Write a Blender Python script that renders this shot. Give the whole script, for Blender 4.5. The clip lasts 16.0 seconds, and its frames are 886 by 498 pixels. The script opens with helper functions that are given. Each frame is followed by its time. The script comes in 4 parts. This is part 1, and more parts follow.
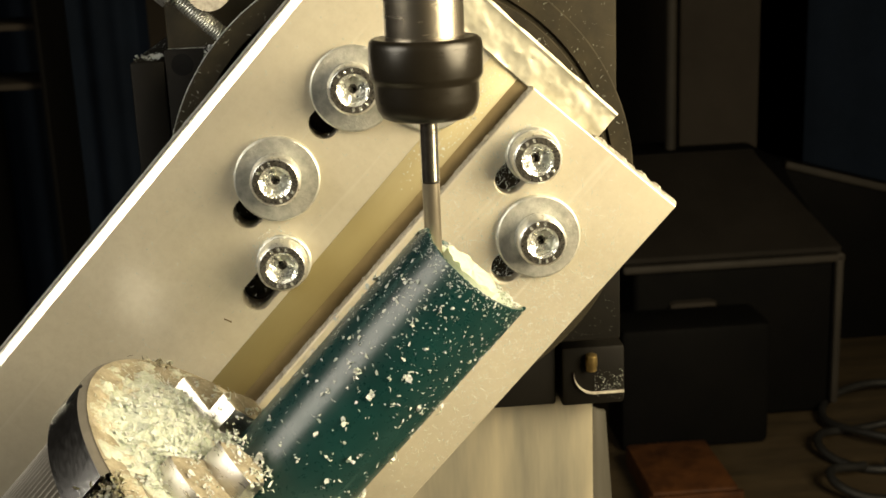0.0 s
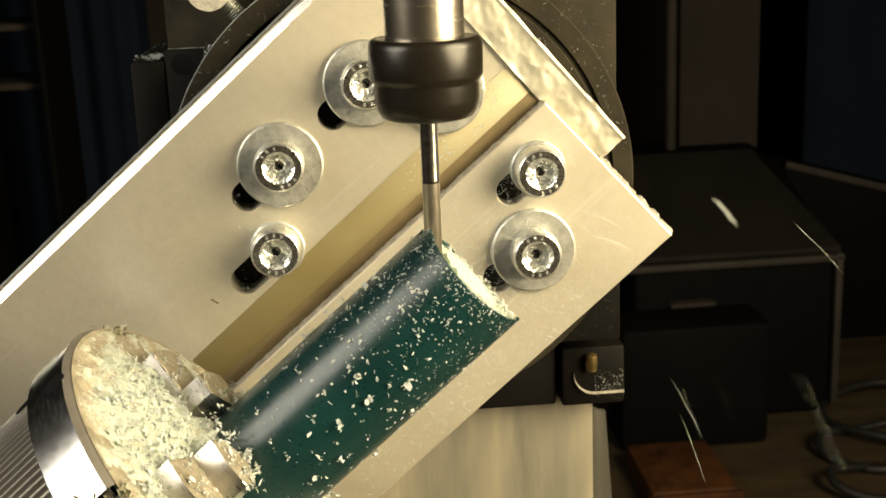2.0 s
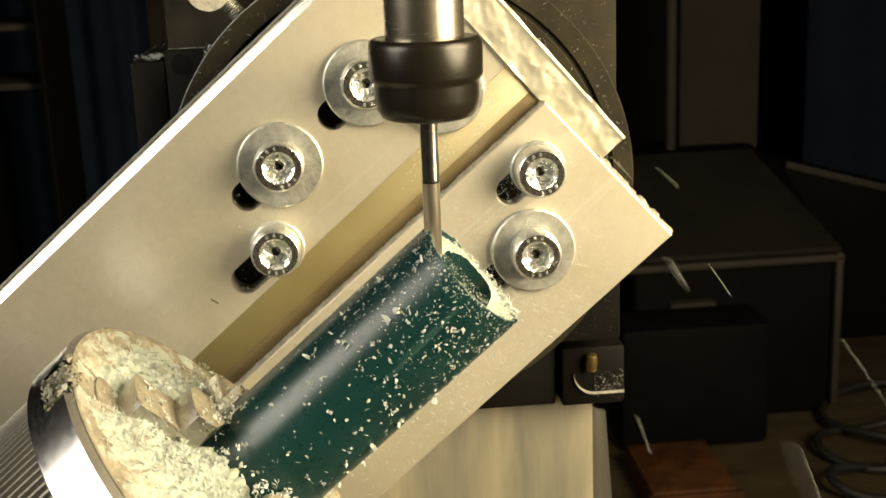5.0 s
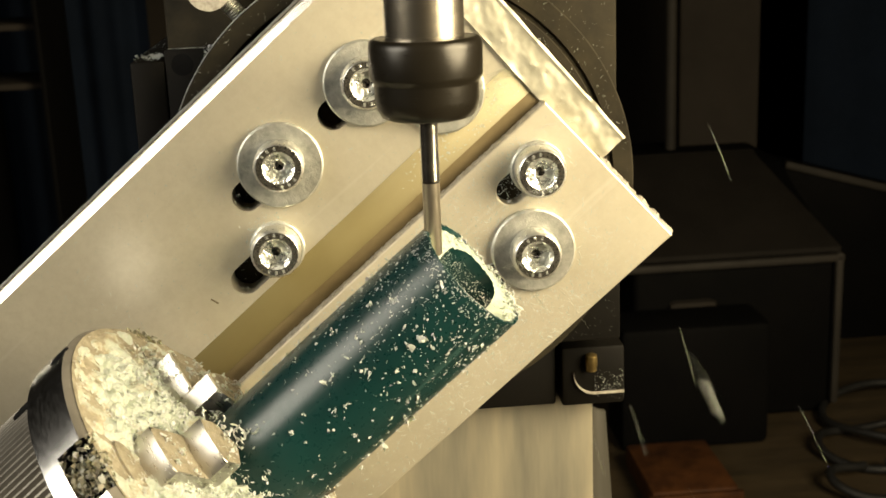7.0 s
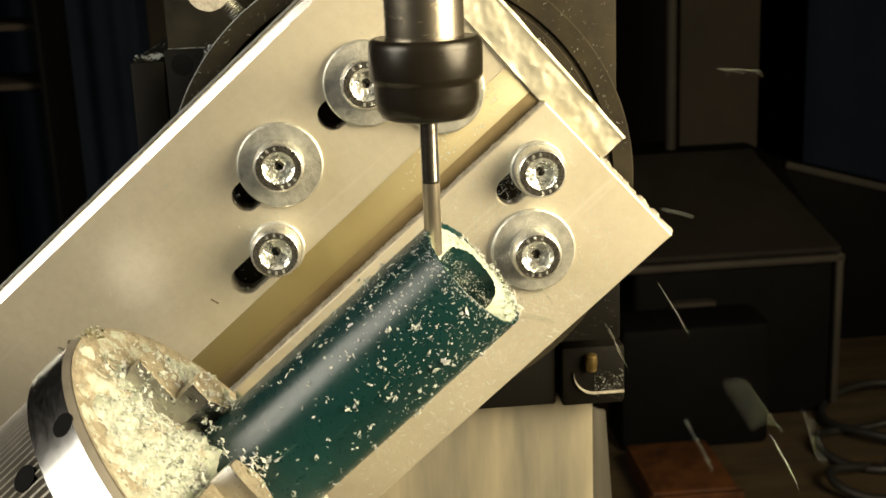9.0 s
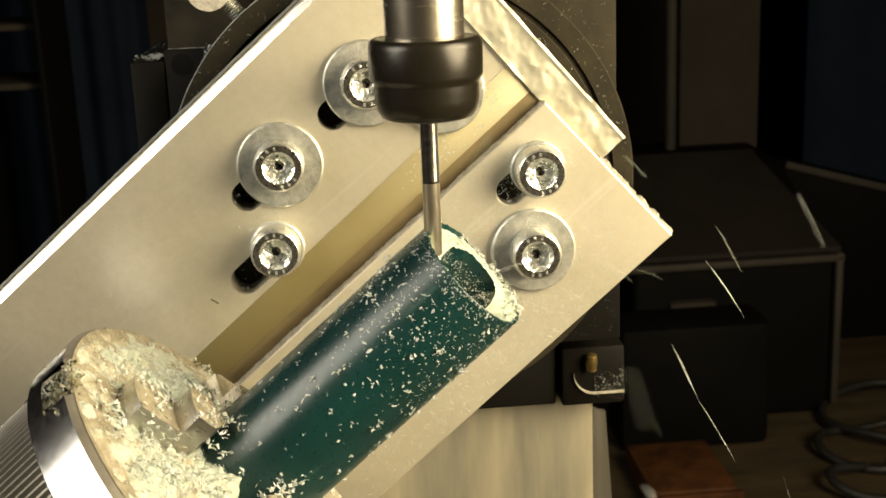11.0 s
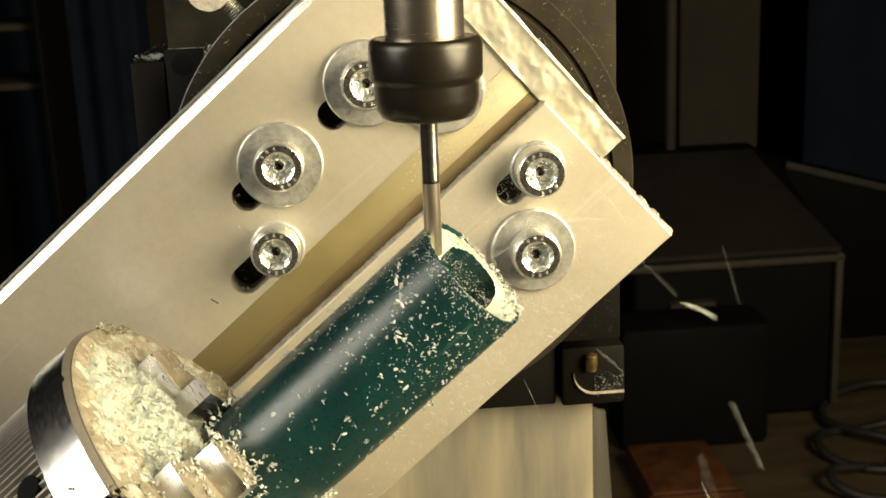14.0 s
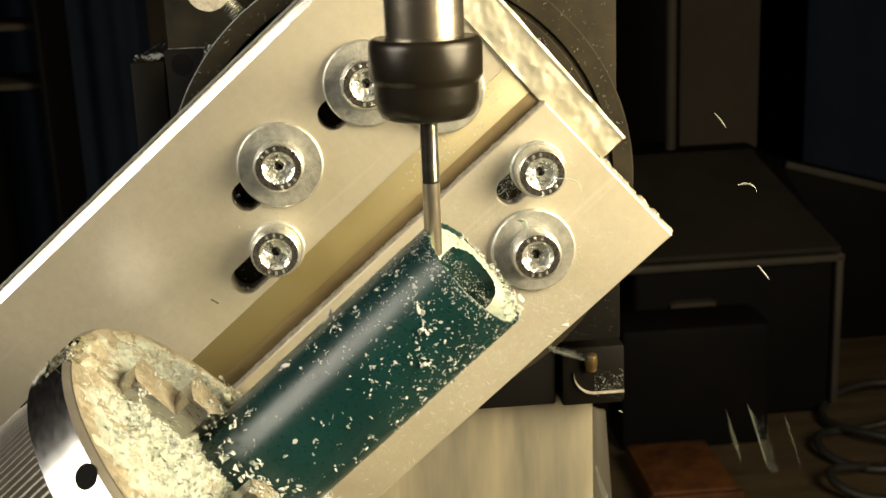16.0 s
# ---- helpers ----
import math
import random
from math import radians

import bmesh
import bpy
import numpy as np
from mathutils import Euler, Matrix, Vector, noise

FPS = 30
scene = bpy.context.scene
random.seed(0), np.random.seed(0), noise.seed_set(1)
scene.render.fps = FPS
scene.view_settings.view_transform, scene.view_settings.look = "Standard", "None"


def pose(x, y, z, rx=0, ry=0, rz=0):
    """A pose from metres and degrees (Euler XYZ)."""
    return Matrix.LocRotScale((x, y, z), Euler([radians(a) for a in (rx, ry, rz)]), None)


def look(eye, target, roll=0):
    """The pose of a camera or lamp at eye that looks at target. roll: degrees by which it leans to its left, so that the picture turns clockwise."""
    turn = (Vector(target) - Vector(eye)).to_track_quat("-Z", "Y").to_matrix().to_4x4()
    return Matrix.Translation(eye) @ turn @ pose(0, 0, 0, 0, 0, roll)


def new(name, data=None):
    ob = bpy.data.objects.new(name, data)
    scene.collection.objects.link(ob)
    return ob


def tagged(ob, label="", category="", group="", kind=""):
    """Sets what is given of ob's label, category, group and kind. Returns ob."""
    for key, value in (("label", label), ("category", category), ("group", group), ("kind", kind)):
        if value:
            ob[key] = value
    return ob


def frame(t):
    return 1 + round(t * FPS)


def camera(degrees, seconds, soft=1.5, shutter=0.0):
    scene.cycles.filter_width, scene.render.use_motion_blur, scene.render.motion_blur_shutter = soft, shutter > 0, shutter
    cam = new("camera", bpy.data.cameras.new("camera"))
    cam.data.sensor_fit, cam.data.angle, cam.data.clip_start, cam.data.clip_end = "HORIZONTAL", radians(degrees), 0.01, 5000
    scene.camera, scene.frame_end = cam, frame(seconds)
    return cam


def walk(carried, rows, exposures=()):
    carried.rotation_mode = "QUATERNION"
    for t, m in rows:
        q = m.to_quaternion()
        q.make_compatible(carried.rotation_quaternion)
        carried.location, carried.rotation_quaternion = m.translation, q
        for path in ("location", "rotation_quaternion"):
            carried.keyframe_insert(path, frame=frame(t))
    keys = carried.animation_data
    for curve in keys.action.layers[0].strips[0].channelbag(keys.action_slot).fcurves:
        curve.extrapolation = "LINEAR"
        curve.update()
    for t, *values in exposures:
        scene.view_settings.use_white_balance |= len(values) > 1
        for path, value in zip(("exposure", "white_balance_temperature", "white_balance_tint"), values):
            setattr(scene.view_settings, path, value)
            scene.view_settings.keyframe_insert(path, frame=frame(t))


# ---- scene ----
# A vertical spindle mills the end of a green wax tube held in a four-jaw chuck on a tilting bracket.
U = 0.001                       # the plan is in millimetres
LEAN = 40.5                     # final lean of the bracket, degrees
PIVOT = (-7.14, 0.0, 11.52)     # tilt axis, runs along y
AXIS_Y, AXIS_N = -47.0, -8.2    # the chuck's axis in the bracket's own space
TOOL = (-5.28, -47.1)

# ---- camera ----
EYE = Vector((-19.96, -257.84, 70.43)) * U
VIEW = Vector((0.0745, 0.9620, -0.2627))
cam = camera(39.23, 16.0, soft=1.6, shutter=0.5)
walk(cam, [(0.0, look(EYE, EYE + VIEW, -2.34)), (16.0, look(EYE, EYE + VIEW, -2.34))],
     exposures=[(0.0, 0.0), (16.0, 0.0)])
cam.data.dof.use_dof, cam.data.dof.focus_distance, cam.data.dof.aperture_fstop = True, 0.235, 60.0

# ---- light ----
world = bpy.data.worlds.new("dark_workshop")
scene.world = world
world.use_nodes = True
world.node_tree.nodes["Background"].inputs["Color"].default_value = (0.5, 0.6, 0.8, 1)
world.node_tree.nodes["Background"].inputs["Strength"].default_value = 0.004


def area_lamp(name, eye, target, size, watts, colour):
    data = bpy.data.lights.new(name, "AREA")
    data.shape, data.size, data.energy, data.color = "DISK", size, watts, colour
    ob = new(name, data)
    ob.matrix_world = look(Vector(eye) * U, Vector(target) * U)
    return ob


area_lamp("work_lamp_right", (375, -245, 160), (5, -20, 15), 0.40, 9.8, (1.0, 0.83, 0.53))
area_lamp("work_lamp_left", (-354, -198, 179), (-20, -30, 0), 0.26, 1.6, (1.0, 0.92, 0.76))


# ---- materials ----
class Nodes:
    def __init__(self, name):
        self.mat = bpy.data.materials.new(name)
        self.mat.use_nodes = True
        self.nt = self.mat.node_tree
        self.bsdf = self.nt.nodes["Principled BSDF"]
        self.coord = self.nt.nodes.new("ShaderNodeTexCoord").outputs["Object"]

    def put(self, key, value):
        socket = self.bsdf.inputs[key]
        if isinstance(value, bpy.types.NodeSocket):
            self.nt.links.new(value, socket)
        else:
            socket.default_value = value

    def noise(self, scale, detail=4, rough=0.6, stretch=(1, 1, 1)):
        mp = self.nt.nodes.new("ShaderNodeMapping")
        mp.inputs["Scale"].default_value = stretch
        self.nt.links.new(self.coord, mp.inputs["Vector"])
        n = self.nt.nodes.new("ShaderNodeTexNoise")
        n.inputs["Scale"].default_value, n.inputs["Detail"].default_value, n.inputs["Roughness"].default_value = scale, detail, rough
        self.nt.links.new(mp.outputs["Vector"], n.inputs["Vector"])
        return n.outputs["Fac"]

    def ramp(self, fac, stops):
        r = self.nt.nodes.new("ShaderNodeValToRGB")
        els = r.color_ramp.elements
        while len(els) < len(stops):
            els.new(0.5)
        for e, (p, c) in zip(els, stops):
            e.position = p
            e.color = (c, c, c, 1) if isinstance(c, (int, float)) else (*c, 1)
        self.nt.links.new(fac, r.inputs["Fac"])
        return r.outputs["Color"]

    def mix(self, fac, a, b):
        m = self.nt.nodes.new("ShaderNodeMix")
        m.data_type = "RGBA"
        for key, v in ((0, fac), (6, a), (7, b)):
            if isinstance(v, bpy.types.NodeSocket):
                self.nt.links.new(v, m.inputs[key])
            else:
                m.inputs[key].default_value = v if key == 0 else (*v, 1)
        return m.outputs[2]

    def island(self):
        return self.nt.nodes.new("ShaderNodeNewGeometry").outputs["Random Per Island"]

    def bump(self, height, strength, distance):
        b = self.nt.nodes.new("ShaderNodeBump")
        b.inputs["Strength"].default_value, b.inputs["Distance"].default_value = strength, distance
        self.nt.links.new(height, b.inputs["Height"])
        self.nt.links.new(b.outputs["Normal"], self.bsdf.inputs["Normal"])


def surface(name, lo, hi, rough=(0.4, 0.6), metal=0.0, scale=60, fine=900, bump=0.2, depth=0.0002, stretch=(1, 1, 1), spec=0.5, brushed=0.0):
    """Colour and roughness that wander between two values, with a fine relief."""
    n = Nodes(name)
    broad, grain = n.noise(scale, 5, 0.65, stretch), n.noise(fine, 3, 0.6, stretch)
    n.put("Base Color", n.mix(n.ramp(broad, [(0.3, 0.0), (0.7, 1.0)]), lo, hi))
    n.put("Roughness", n.ramp(grain, [(0.25, rough[0]), (0.75, rough[1])]))
    n.put("Metallic", metal)
    n.put("Specular IOR Level", spec)
    n.put("Anisotropic", brushed)
    n.bump(grain, bump, depth)
    return n.mat


def aluminium():
    n = Nodes("satin_aluminium")
    broad, smudge, grain = n.noise(34, 6, 0.7), n.noise(11, 4, 0.6), n.noise(2500, 3, 0.6, (0.25, 1, 1))
    scratch = n.ramp(n.noise(330, 3, 0.5, (0.035, 1, 1)), [(0.60, 0.0), (0.72, 0.55)])
    col = n.mix(n.ramp(broad, [(0.3, 0.0), (0.7, 1.0)]), (0.585, 0.545, 0.435), (0.68, 0.64, 0.52))
    col = n.mix(n.ramp(smudge, [(0.38, 0.0), (0.72, 0.5)]), col, (0.50, 0.455, 0.35))
    mottle = n.ramp(n.noise(420, 5, 0.75), [(0.42, 0.0), (0.70, 0.45)])
    col = n.mix(mottle, col, (0.52, 0.475, 0.365))
    n.put("Base Color", n.mix(scratch, col, (0.74, 0.71, 0.62)))
    n.put("Roughness", n.ramp(smudge, [(0.3, 0.40), (0.7, 0.56)]))
    n.put("Metallic", 0.72)
    n.bump(grain, 0.14, 0.00006)
    return n.mat


ALU = aluminium()
ALU_EDGE = surface("sawn_aluminium_edge", (0.26, 0.24, 0.20), (0.56, 0.53, 0.46), (0.45, 0.8), 0.5, 900, 3500, 0.6, 0.0003)
FOIL = surface("crumpled_foil", (0.31, 0.295, 0.225), (0.50, 0.48, 0.385), (0.36, 0.58), 0.35, 90, 130, 0.14, 0.0010)


def soft_shade():
    """Brown that paints the step's soft shade, darker towards the chuck."""
    n = Nodes("brown_soft_shade")
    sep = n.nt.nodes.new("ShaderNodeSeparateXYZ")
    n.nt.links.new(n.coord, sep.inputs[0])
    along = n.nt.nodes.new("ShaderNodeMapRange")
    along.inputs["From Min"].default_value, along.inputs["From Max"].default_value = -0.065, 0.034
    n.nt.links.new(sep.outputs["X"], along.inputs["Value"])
    # the painted shade, deeper brown towards the chuck
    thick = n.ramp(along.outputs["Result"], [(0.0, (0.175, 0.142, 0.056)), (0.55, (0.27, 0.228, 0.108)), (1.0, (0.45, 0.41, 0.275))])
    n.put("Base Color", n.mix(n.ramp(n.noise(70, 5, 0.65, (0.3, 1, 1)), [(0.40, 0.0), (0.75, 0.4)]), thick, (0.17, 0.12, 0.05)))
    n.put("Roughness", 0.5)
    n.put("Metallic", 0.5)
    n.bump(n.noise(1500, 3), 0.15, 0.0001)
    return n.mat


SOFT_SHADE = soft_shade()
# dark brown that paints the step's shade; also on bevel groove and scuff
SHADE_BROWN = surface("step_shade_brown", (0.11, 0.08, 0.035), (0.20, 0.15, 0.07), (0.5, 0.7), 0.3, 200, 1500, 0.2, 0.0001, (0.3, 1, 1))
POLISHED = surface("polished_aluminium_bevel", (0.74, 0.72, 0.66), (0.80, 0.78, 0.72), (0.2, 0.3), 1.0, 60, 1500, 0.05, 0.00003, (0.2, 1, 1))
ZINC = surface("zinc_plated_steel", (0.62, 0.63, 0.61), (0.78, 0.78, 0.75), (0.24, 0.38), 0.9, 260, 1300, 0.10, 0.0001)
# these two steel tones paint the bolt heads' dark and bright reflections
DARK_REFLECTION = surface("dark_reflection_steel", (0.16, 0.15, 0.13), (0.28, 0.27, 0.24), (0.2, 0.35), 0.9, 500, 1500, 0.15, 0.0001)
BRIGHT = surface("bright_reflection_steel", (0.55, 0.57, 0.53), (0.86, 0.87, 0.83), (0.20, 0.34), 0.8, 500, 330, 0.8, 0.0014)
WASHER = surface("dull_zinc_washer", (0.33, 0.34, 0.31), (0.62, 0.62, 0.57), (0.28, 0.55), 0.8, 420, 2200, 0.5, 0.0002)
STEEL = surface("ground_steel", (0.46, 0.44, 0.40), (0.56, 0.54, 0.50), (0.24, 0.36), 1.0, 80, 2600, 0.08, 0.00004, (1, 0.15, 0.15))
CHUCK_STEEL = surface("polished_chuck_steel", (0.42, 0.42, 0.42), (0.54, 0.54, 0.54), (0.17, 0.27), 1.0, 90, 2200, 0.02, 0.00003, (1, 0.2, 0.2))
KNURL_STEEL = surface("dull_ribbed_steel", (0.20, 0.187, 0.16), (0.30, 0.28, 0.244), (0.40, 0.55), 0.6, 90, 1500, 0.2, 0.0001)
FACE_STEEL = surface("dusty_chuck_face", (0.17, 0.145, 0.10), (0.34, 0.31, 0.235), (0.35, 0.75), 0.2, 260, 900, 0.8, 0.0006)
SHAFT = surface("spindle_shaft_steel", (0.40, 0.36, 0.29), (0.48, 0.43, 0.35), (0.24, 0.28), 1.0, 60, 1500, 0.01, 0.00002, (0.1, 0.1, 1), brushed=0.6)
CARBIDE = surface("carbide", (0.62, 0.58, 0.51), (0.72, 0.67, 0.60), (0.16, 0.24), 1.0, 120, 1400, 0.01, 0.00002, (0.2, 0.2, 1), brushed=0.6)
FLUTES = surface("waxy_flutes", (0.36, 0.32, 0.25), (0.48, 0.43, 0.34), (0.30, 0.42), 0.9, 300, 1400, 0.05, 0.00003, (1, 1, 0.3))
NUT_BLACK = surface("blackened_steel", (0.011, 0.009, 0.006), (0.019, 0.016, 0.011), (0.26, 0.34), 0.3, 60, 1200, 0.05, 0.00005)
BLACK = surface("black_anodised", (0.0022, 0.0019, 0.0014), (0.0048, 0.0040, 0.0028), (0.5, 0.75), 0.0, 90, 3500, 0.2, 0.0002, spec=0.10)
BRASS = surface("brass_pin", (0.20, 0.14, 0.05), (0.34, 0.25, 0.10), (0.3, 0.45), 0.9, 300, 1500, 0.1, 0.0001)
BLACK_DUST = surface("dusty_black_casting", (0.0105, 0.0085, 0.0045), (0.029, 0.0235, 0.0125), (0.6, 0.85), 0.0, 110, 5000, 0.25, 0.0002, spec=0.2)
# near-black colour that stands in for the shade inside holes and gaps
RECESS_SHADE = surface("painted_recess_shade", (0.004, 0.004, 0.004), (0.008, 0.008, 0.008), (0.8, 0.95), spec=0.1)
# streaked colour stands in for soft vertical reflections in the sheet
SHEET = surface("sheet_painted_reflections", (0.33, 0.32, 0.27), (0.76, 0.68, 0.49), (0.28, 0.42), 0.6, 30, 120, 0.06, 0.0005, (1.6, 1, 0.22))
# much darker copy for the cover's side, its shade put into the colour
SHADED_SIDE = surface("sheet_shaded_side", (0.030, 0.028, 0.022), (0.050, 0.046, 0.036), (0.45, 0.65), 0.1, 45, 700, 0.1, 0.0001, (1.5, 1, 0.12))
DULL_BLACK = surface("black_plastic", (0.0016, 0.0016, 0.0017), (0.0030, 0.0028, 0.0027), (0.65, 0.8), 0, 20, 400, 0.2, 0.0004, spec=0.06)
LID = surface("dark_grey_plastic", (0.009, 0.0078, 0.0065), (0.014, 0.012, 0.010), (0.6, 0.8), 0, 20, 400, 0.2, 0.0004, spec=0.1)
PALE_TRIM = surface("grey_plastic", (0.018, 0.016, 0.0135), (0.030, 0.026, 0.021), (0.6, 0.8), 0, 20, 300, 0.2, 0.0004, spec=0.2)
NAVY = surface("dark_blue_cloth", (0.003, 0.0055, 0.011), (0.005, 0.009, 0.018), (0.8, 0.95), 0, 12, 300, 0.5, 0.001, spec=0.1)
WALL = surface("dark_plaster", (0.020, 0.017, 0.014), (0.032, 0.027, 0.022), (0.8, 0.95), 0, 6, 120, 0.3, 0.002, spec=0.1)
BOARD = surface("worn_wood_floor", (0.022, 0.0155, 0.0075), (0.056, 0.039, 0.019), (0.5, 0.7), 0, 9, 120, 0.3, 0.001, (1, 6, 1))
RUST = surface("reddish_crate", (0.024, 0.008, 0.002), (0.070, 0.025, 0.006), (0.6, 0.8), 0, 60, 240, 0.4, 0.001, spec=0.2)
CABLE = surface("black_rubber", (0.006, 0.006, 0.006), (0.012, 0.012, 0.012), (0.4, 0.6), 0, 30, 300, 0.2, 0.0004)


def wax_green():
    n = Nodes("dark_green_carving_wax")
    broad, grain = n.noise(70, 5, 0.6), n.noise(900, 4, 0.7)
    col = n.mix(n.ramp(broad, [(0.35, 0.0), (0.7, 1.0)]), (0.0035, 0.022, 0.022), (0.006, 0.034, 0.033))
    scratch = n.ramp(n.noise(420, 2, 0.5, (0.08, 1, 1)), [(0.66, 0.0), (0.74, 0.35)])
    n.put("Base Color", n.mix(scratch, col, (0.05, 0.11, 0.10)))
    n.put("Roughness", n.ramp(grain, [(0.3, 0.25), (0.75, 0.36)]))
    n.put("Specular IOR Level", 0.48)
    n.bump(grain, 0.12, 0.0001)
    return n.mat


def wax_pale(name, a, b, c):
    n = Nodes(name)
    pick = n.ramp(n.island(), [(0.0, a), (0.5, b), (1.0, c)])
    n.put("Base Color", pick)
    n.put("Roughness", 0.6)
    n.put("Subsurface Weight", 0.4)
    n.put("Subsurface Radius", (0.6, 0.7, 0.4))
    n.put("Subsurface Scale", 0.0011)
    n.bump(n.noise(1600, 3), 0.4, 0.0003)
    return n.mat


WAX = wax_green()
CHIP = wax_pale("pale_wax_shavings", (0.37, 0.435, 0.38), (0.46, 0.505, 0.46), (0.56, 0.585, 0.56))


def heap_wax(name, at, smear_lo=(0.29, 0.255, 0.175), smear_hi=(0.46, 0.425, 0.335)):
    """Packed shavings, pale green where fresh and tan where smeared over the steel."""
    n = Nodes(name)
    fresh = n.mix(n.ramp(n.noise(900, 4, 0.7), [(0.3, 0.0), (0.7, 1.0)]), (0.36, 0.41, 0.345), (0.49, 0.525, 0.47))
    tan = n.mix(n.ramp(n.noise(600, 4, 0.7), [(0.3, 0.0), (0.7, 1.0)]), smear_lo, smear_hi)
    n.put("Base Color", n.mix(n.ramp(n.noise(150, 5, 0.7), [(at, 1.0), (at + 0.14, 0.0)]), fresh, tan))
    n.put("Roughness", 0.6)
    n.put("Subsurface Weight", 0.3)
    n.put("Subsurface Radius", (0.6, 0.7, 0.4))
    n.put("Subsurface Scale", 0.0008)
    n.bump(n.noise(1300, 5, 0.7), 0.7, 0.0006)
    return n.mat


HEAP = heap_wax("packed_wax_shavings", 0.33)
SMEAR = heap_wax("smeared_tan_wax", 0.44, (0.24, 0.21, 0.145), (0.40, 0.365, 0.28))
DIRT = wax_pale("dirty_shavings", (0.05, 0.04, 0.02), (0.22, 0.20, 0.13), (0.46, 0.48, 0.40))
CUT = wax_pale("freshly_cut_wax", (0.37, 0.44, 0.36), (0.42, 0.48, 0.40), (0.46, 0.51, 0.43))


# ---- mesh helpers, all in millimetres ----
def part(name, bm, material, parent=None, label="", smooth=40):
    """Links a bmesh as one mesh object, under a thing or a part."""
    bmesh.ops.recalc_face_normals(bm, faces=bm.faces[:])
    bm.normal_update()
    for v in bm.verts:
        v.co *= U
    if smooth:
        for fc in bm.faces:
            fc.smooth = True
        lim = radians(smooth)
        for e in bm.edges:
            if len(e.link_faces) == 2:
                e.smooth = e.calc_face_angle(0) < lim
    me = bpy.data.meshes.new(name)
    bm.to_mesh(me)
    bm.free()
    for m in material if isinstance(material, (list, tuple)) else [material]:
        me.materials.append(m)
    ob = new(name, me)
    ob.parent = parent
    if label:
        tagged(ob, label)
    return ob


def thing(name, label, category, group="", kind=""):
    return tagged(new(name), label, category, group, kind)


def box(x0, x1, y0, y1, z0, z1, r=0.5, bm=None, m=None):
    bm = bm or bmesh.new()
    vs = bmesh.ops.create_cube(bm, size=1)["verts"]
    for v in vs:
        v.co = Vector(((x0 + x1) / 2 + v.co.x * (x1 - x0), (y0 + y1) / 2 + v.co.y * (y1 - y0), (z0 + z1) / 2 + v.co.z * (z1 - z0)))
    if m:
        bmesh.ops.transform(bm, matrix=m, verts=vs)
    if r:
        es = list({e for v in vs for e in v.link_edges})
        bmesh.ops.bevel(bm, geom=es, offset=r, segments=2, profile=0.5, affect="EDGES")
    return bm


def lathe(rows, segs=48, shape=None, bm=None, m=None, close=True):
    """Turns rows of (radius, height) about z. shape(row, angle, radius) may change the radius."""
    bm = bm or bmesh.new()
    rings = []
    for i, (r, h) in enumerate(rows):
        ring = []
        for k in range(segs):
            a = 2 * math.pi * k / segs
            rr = shape(i, a, r) if shape else r
            ring.append(bm.verts.new((rr * math.cos(a), rr * math.sin(a), h)))
        rings.append(ring)
    for p, q in zip(rings, rings[1:]):
        for k in range(segs):
            bm.faces.new((p[k], p[(k + 1) % segs], q[(k + 1) % segs], q[k]))
    if close:
        bm.faces.new(rings[0])
        bm.faces.new(rings[-1])
    if m:
        bmesh.ops.transform(bm, matrix=m, verts=[v for r in rings for v in r])
    return bm


ALONG_X = Matrix.Rotation(radians(90), 4, "Y")      # turns z into x
TO_FRONT = Matrix.Rotation(radians(90), 4, "X")     # turns z into -y


def sheet_with_slots(outline, slots, y_front, y_back, chamfer=0.4):
    """A plate in the x-z plane with round-ended slots (x0, x1, z, radius) cut through."""
    bm = bmesh.new()
    loops = [outline]
    for x0, x1, z, r in slots:
        loops.append([(x1 + r * math.sin(t), z + r * math.cos(t)) for t in [math.pi * k / 12 for k in range(13)]] +
                     [(x0 - r * math.sin(t), z - r * math.cos(t)) for t in [math.pi * k / 12 for k in range(13)]])
    edges = []
    for lp in loops:
        vs = [bm.verts.new((x, y_front, z)) for x, z in lp]
        edges += [bm.edges.new((vs[k], vs[(k + 1) % len(vs)])) for k in range(len(vs))]
    bmesh.ops.triangle_fill(bm, edges=edges, use_beauty=True)
    ext = bmesh.ops.extrude_face_region(bm, geom=bm.faces[:])
    for v in ext["geom"]:
        if isinstance(v, bmesh.types.BMVert):
            v.co.y = y_back
    if chamfer:
        bmesh.ops.recalc_face_normals(bm, faces=bm.faces[:])
        rim = [e for e in bm.edges if len(e.link_faces) == 2 and e.calc_face_angle(0) > 1.0
               and all(abs(v.co.y - y_front) < 1e-4 for v in e.verts)]
        bmesh.ops.bevel(bm, geom=rim, offset=chamfer, segments=2, profile=0.5, affect="EDGES")
    return bm


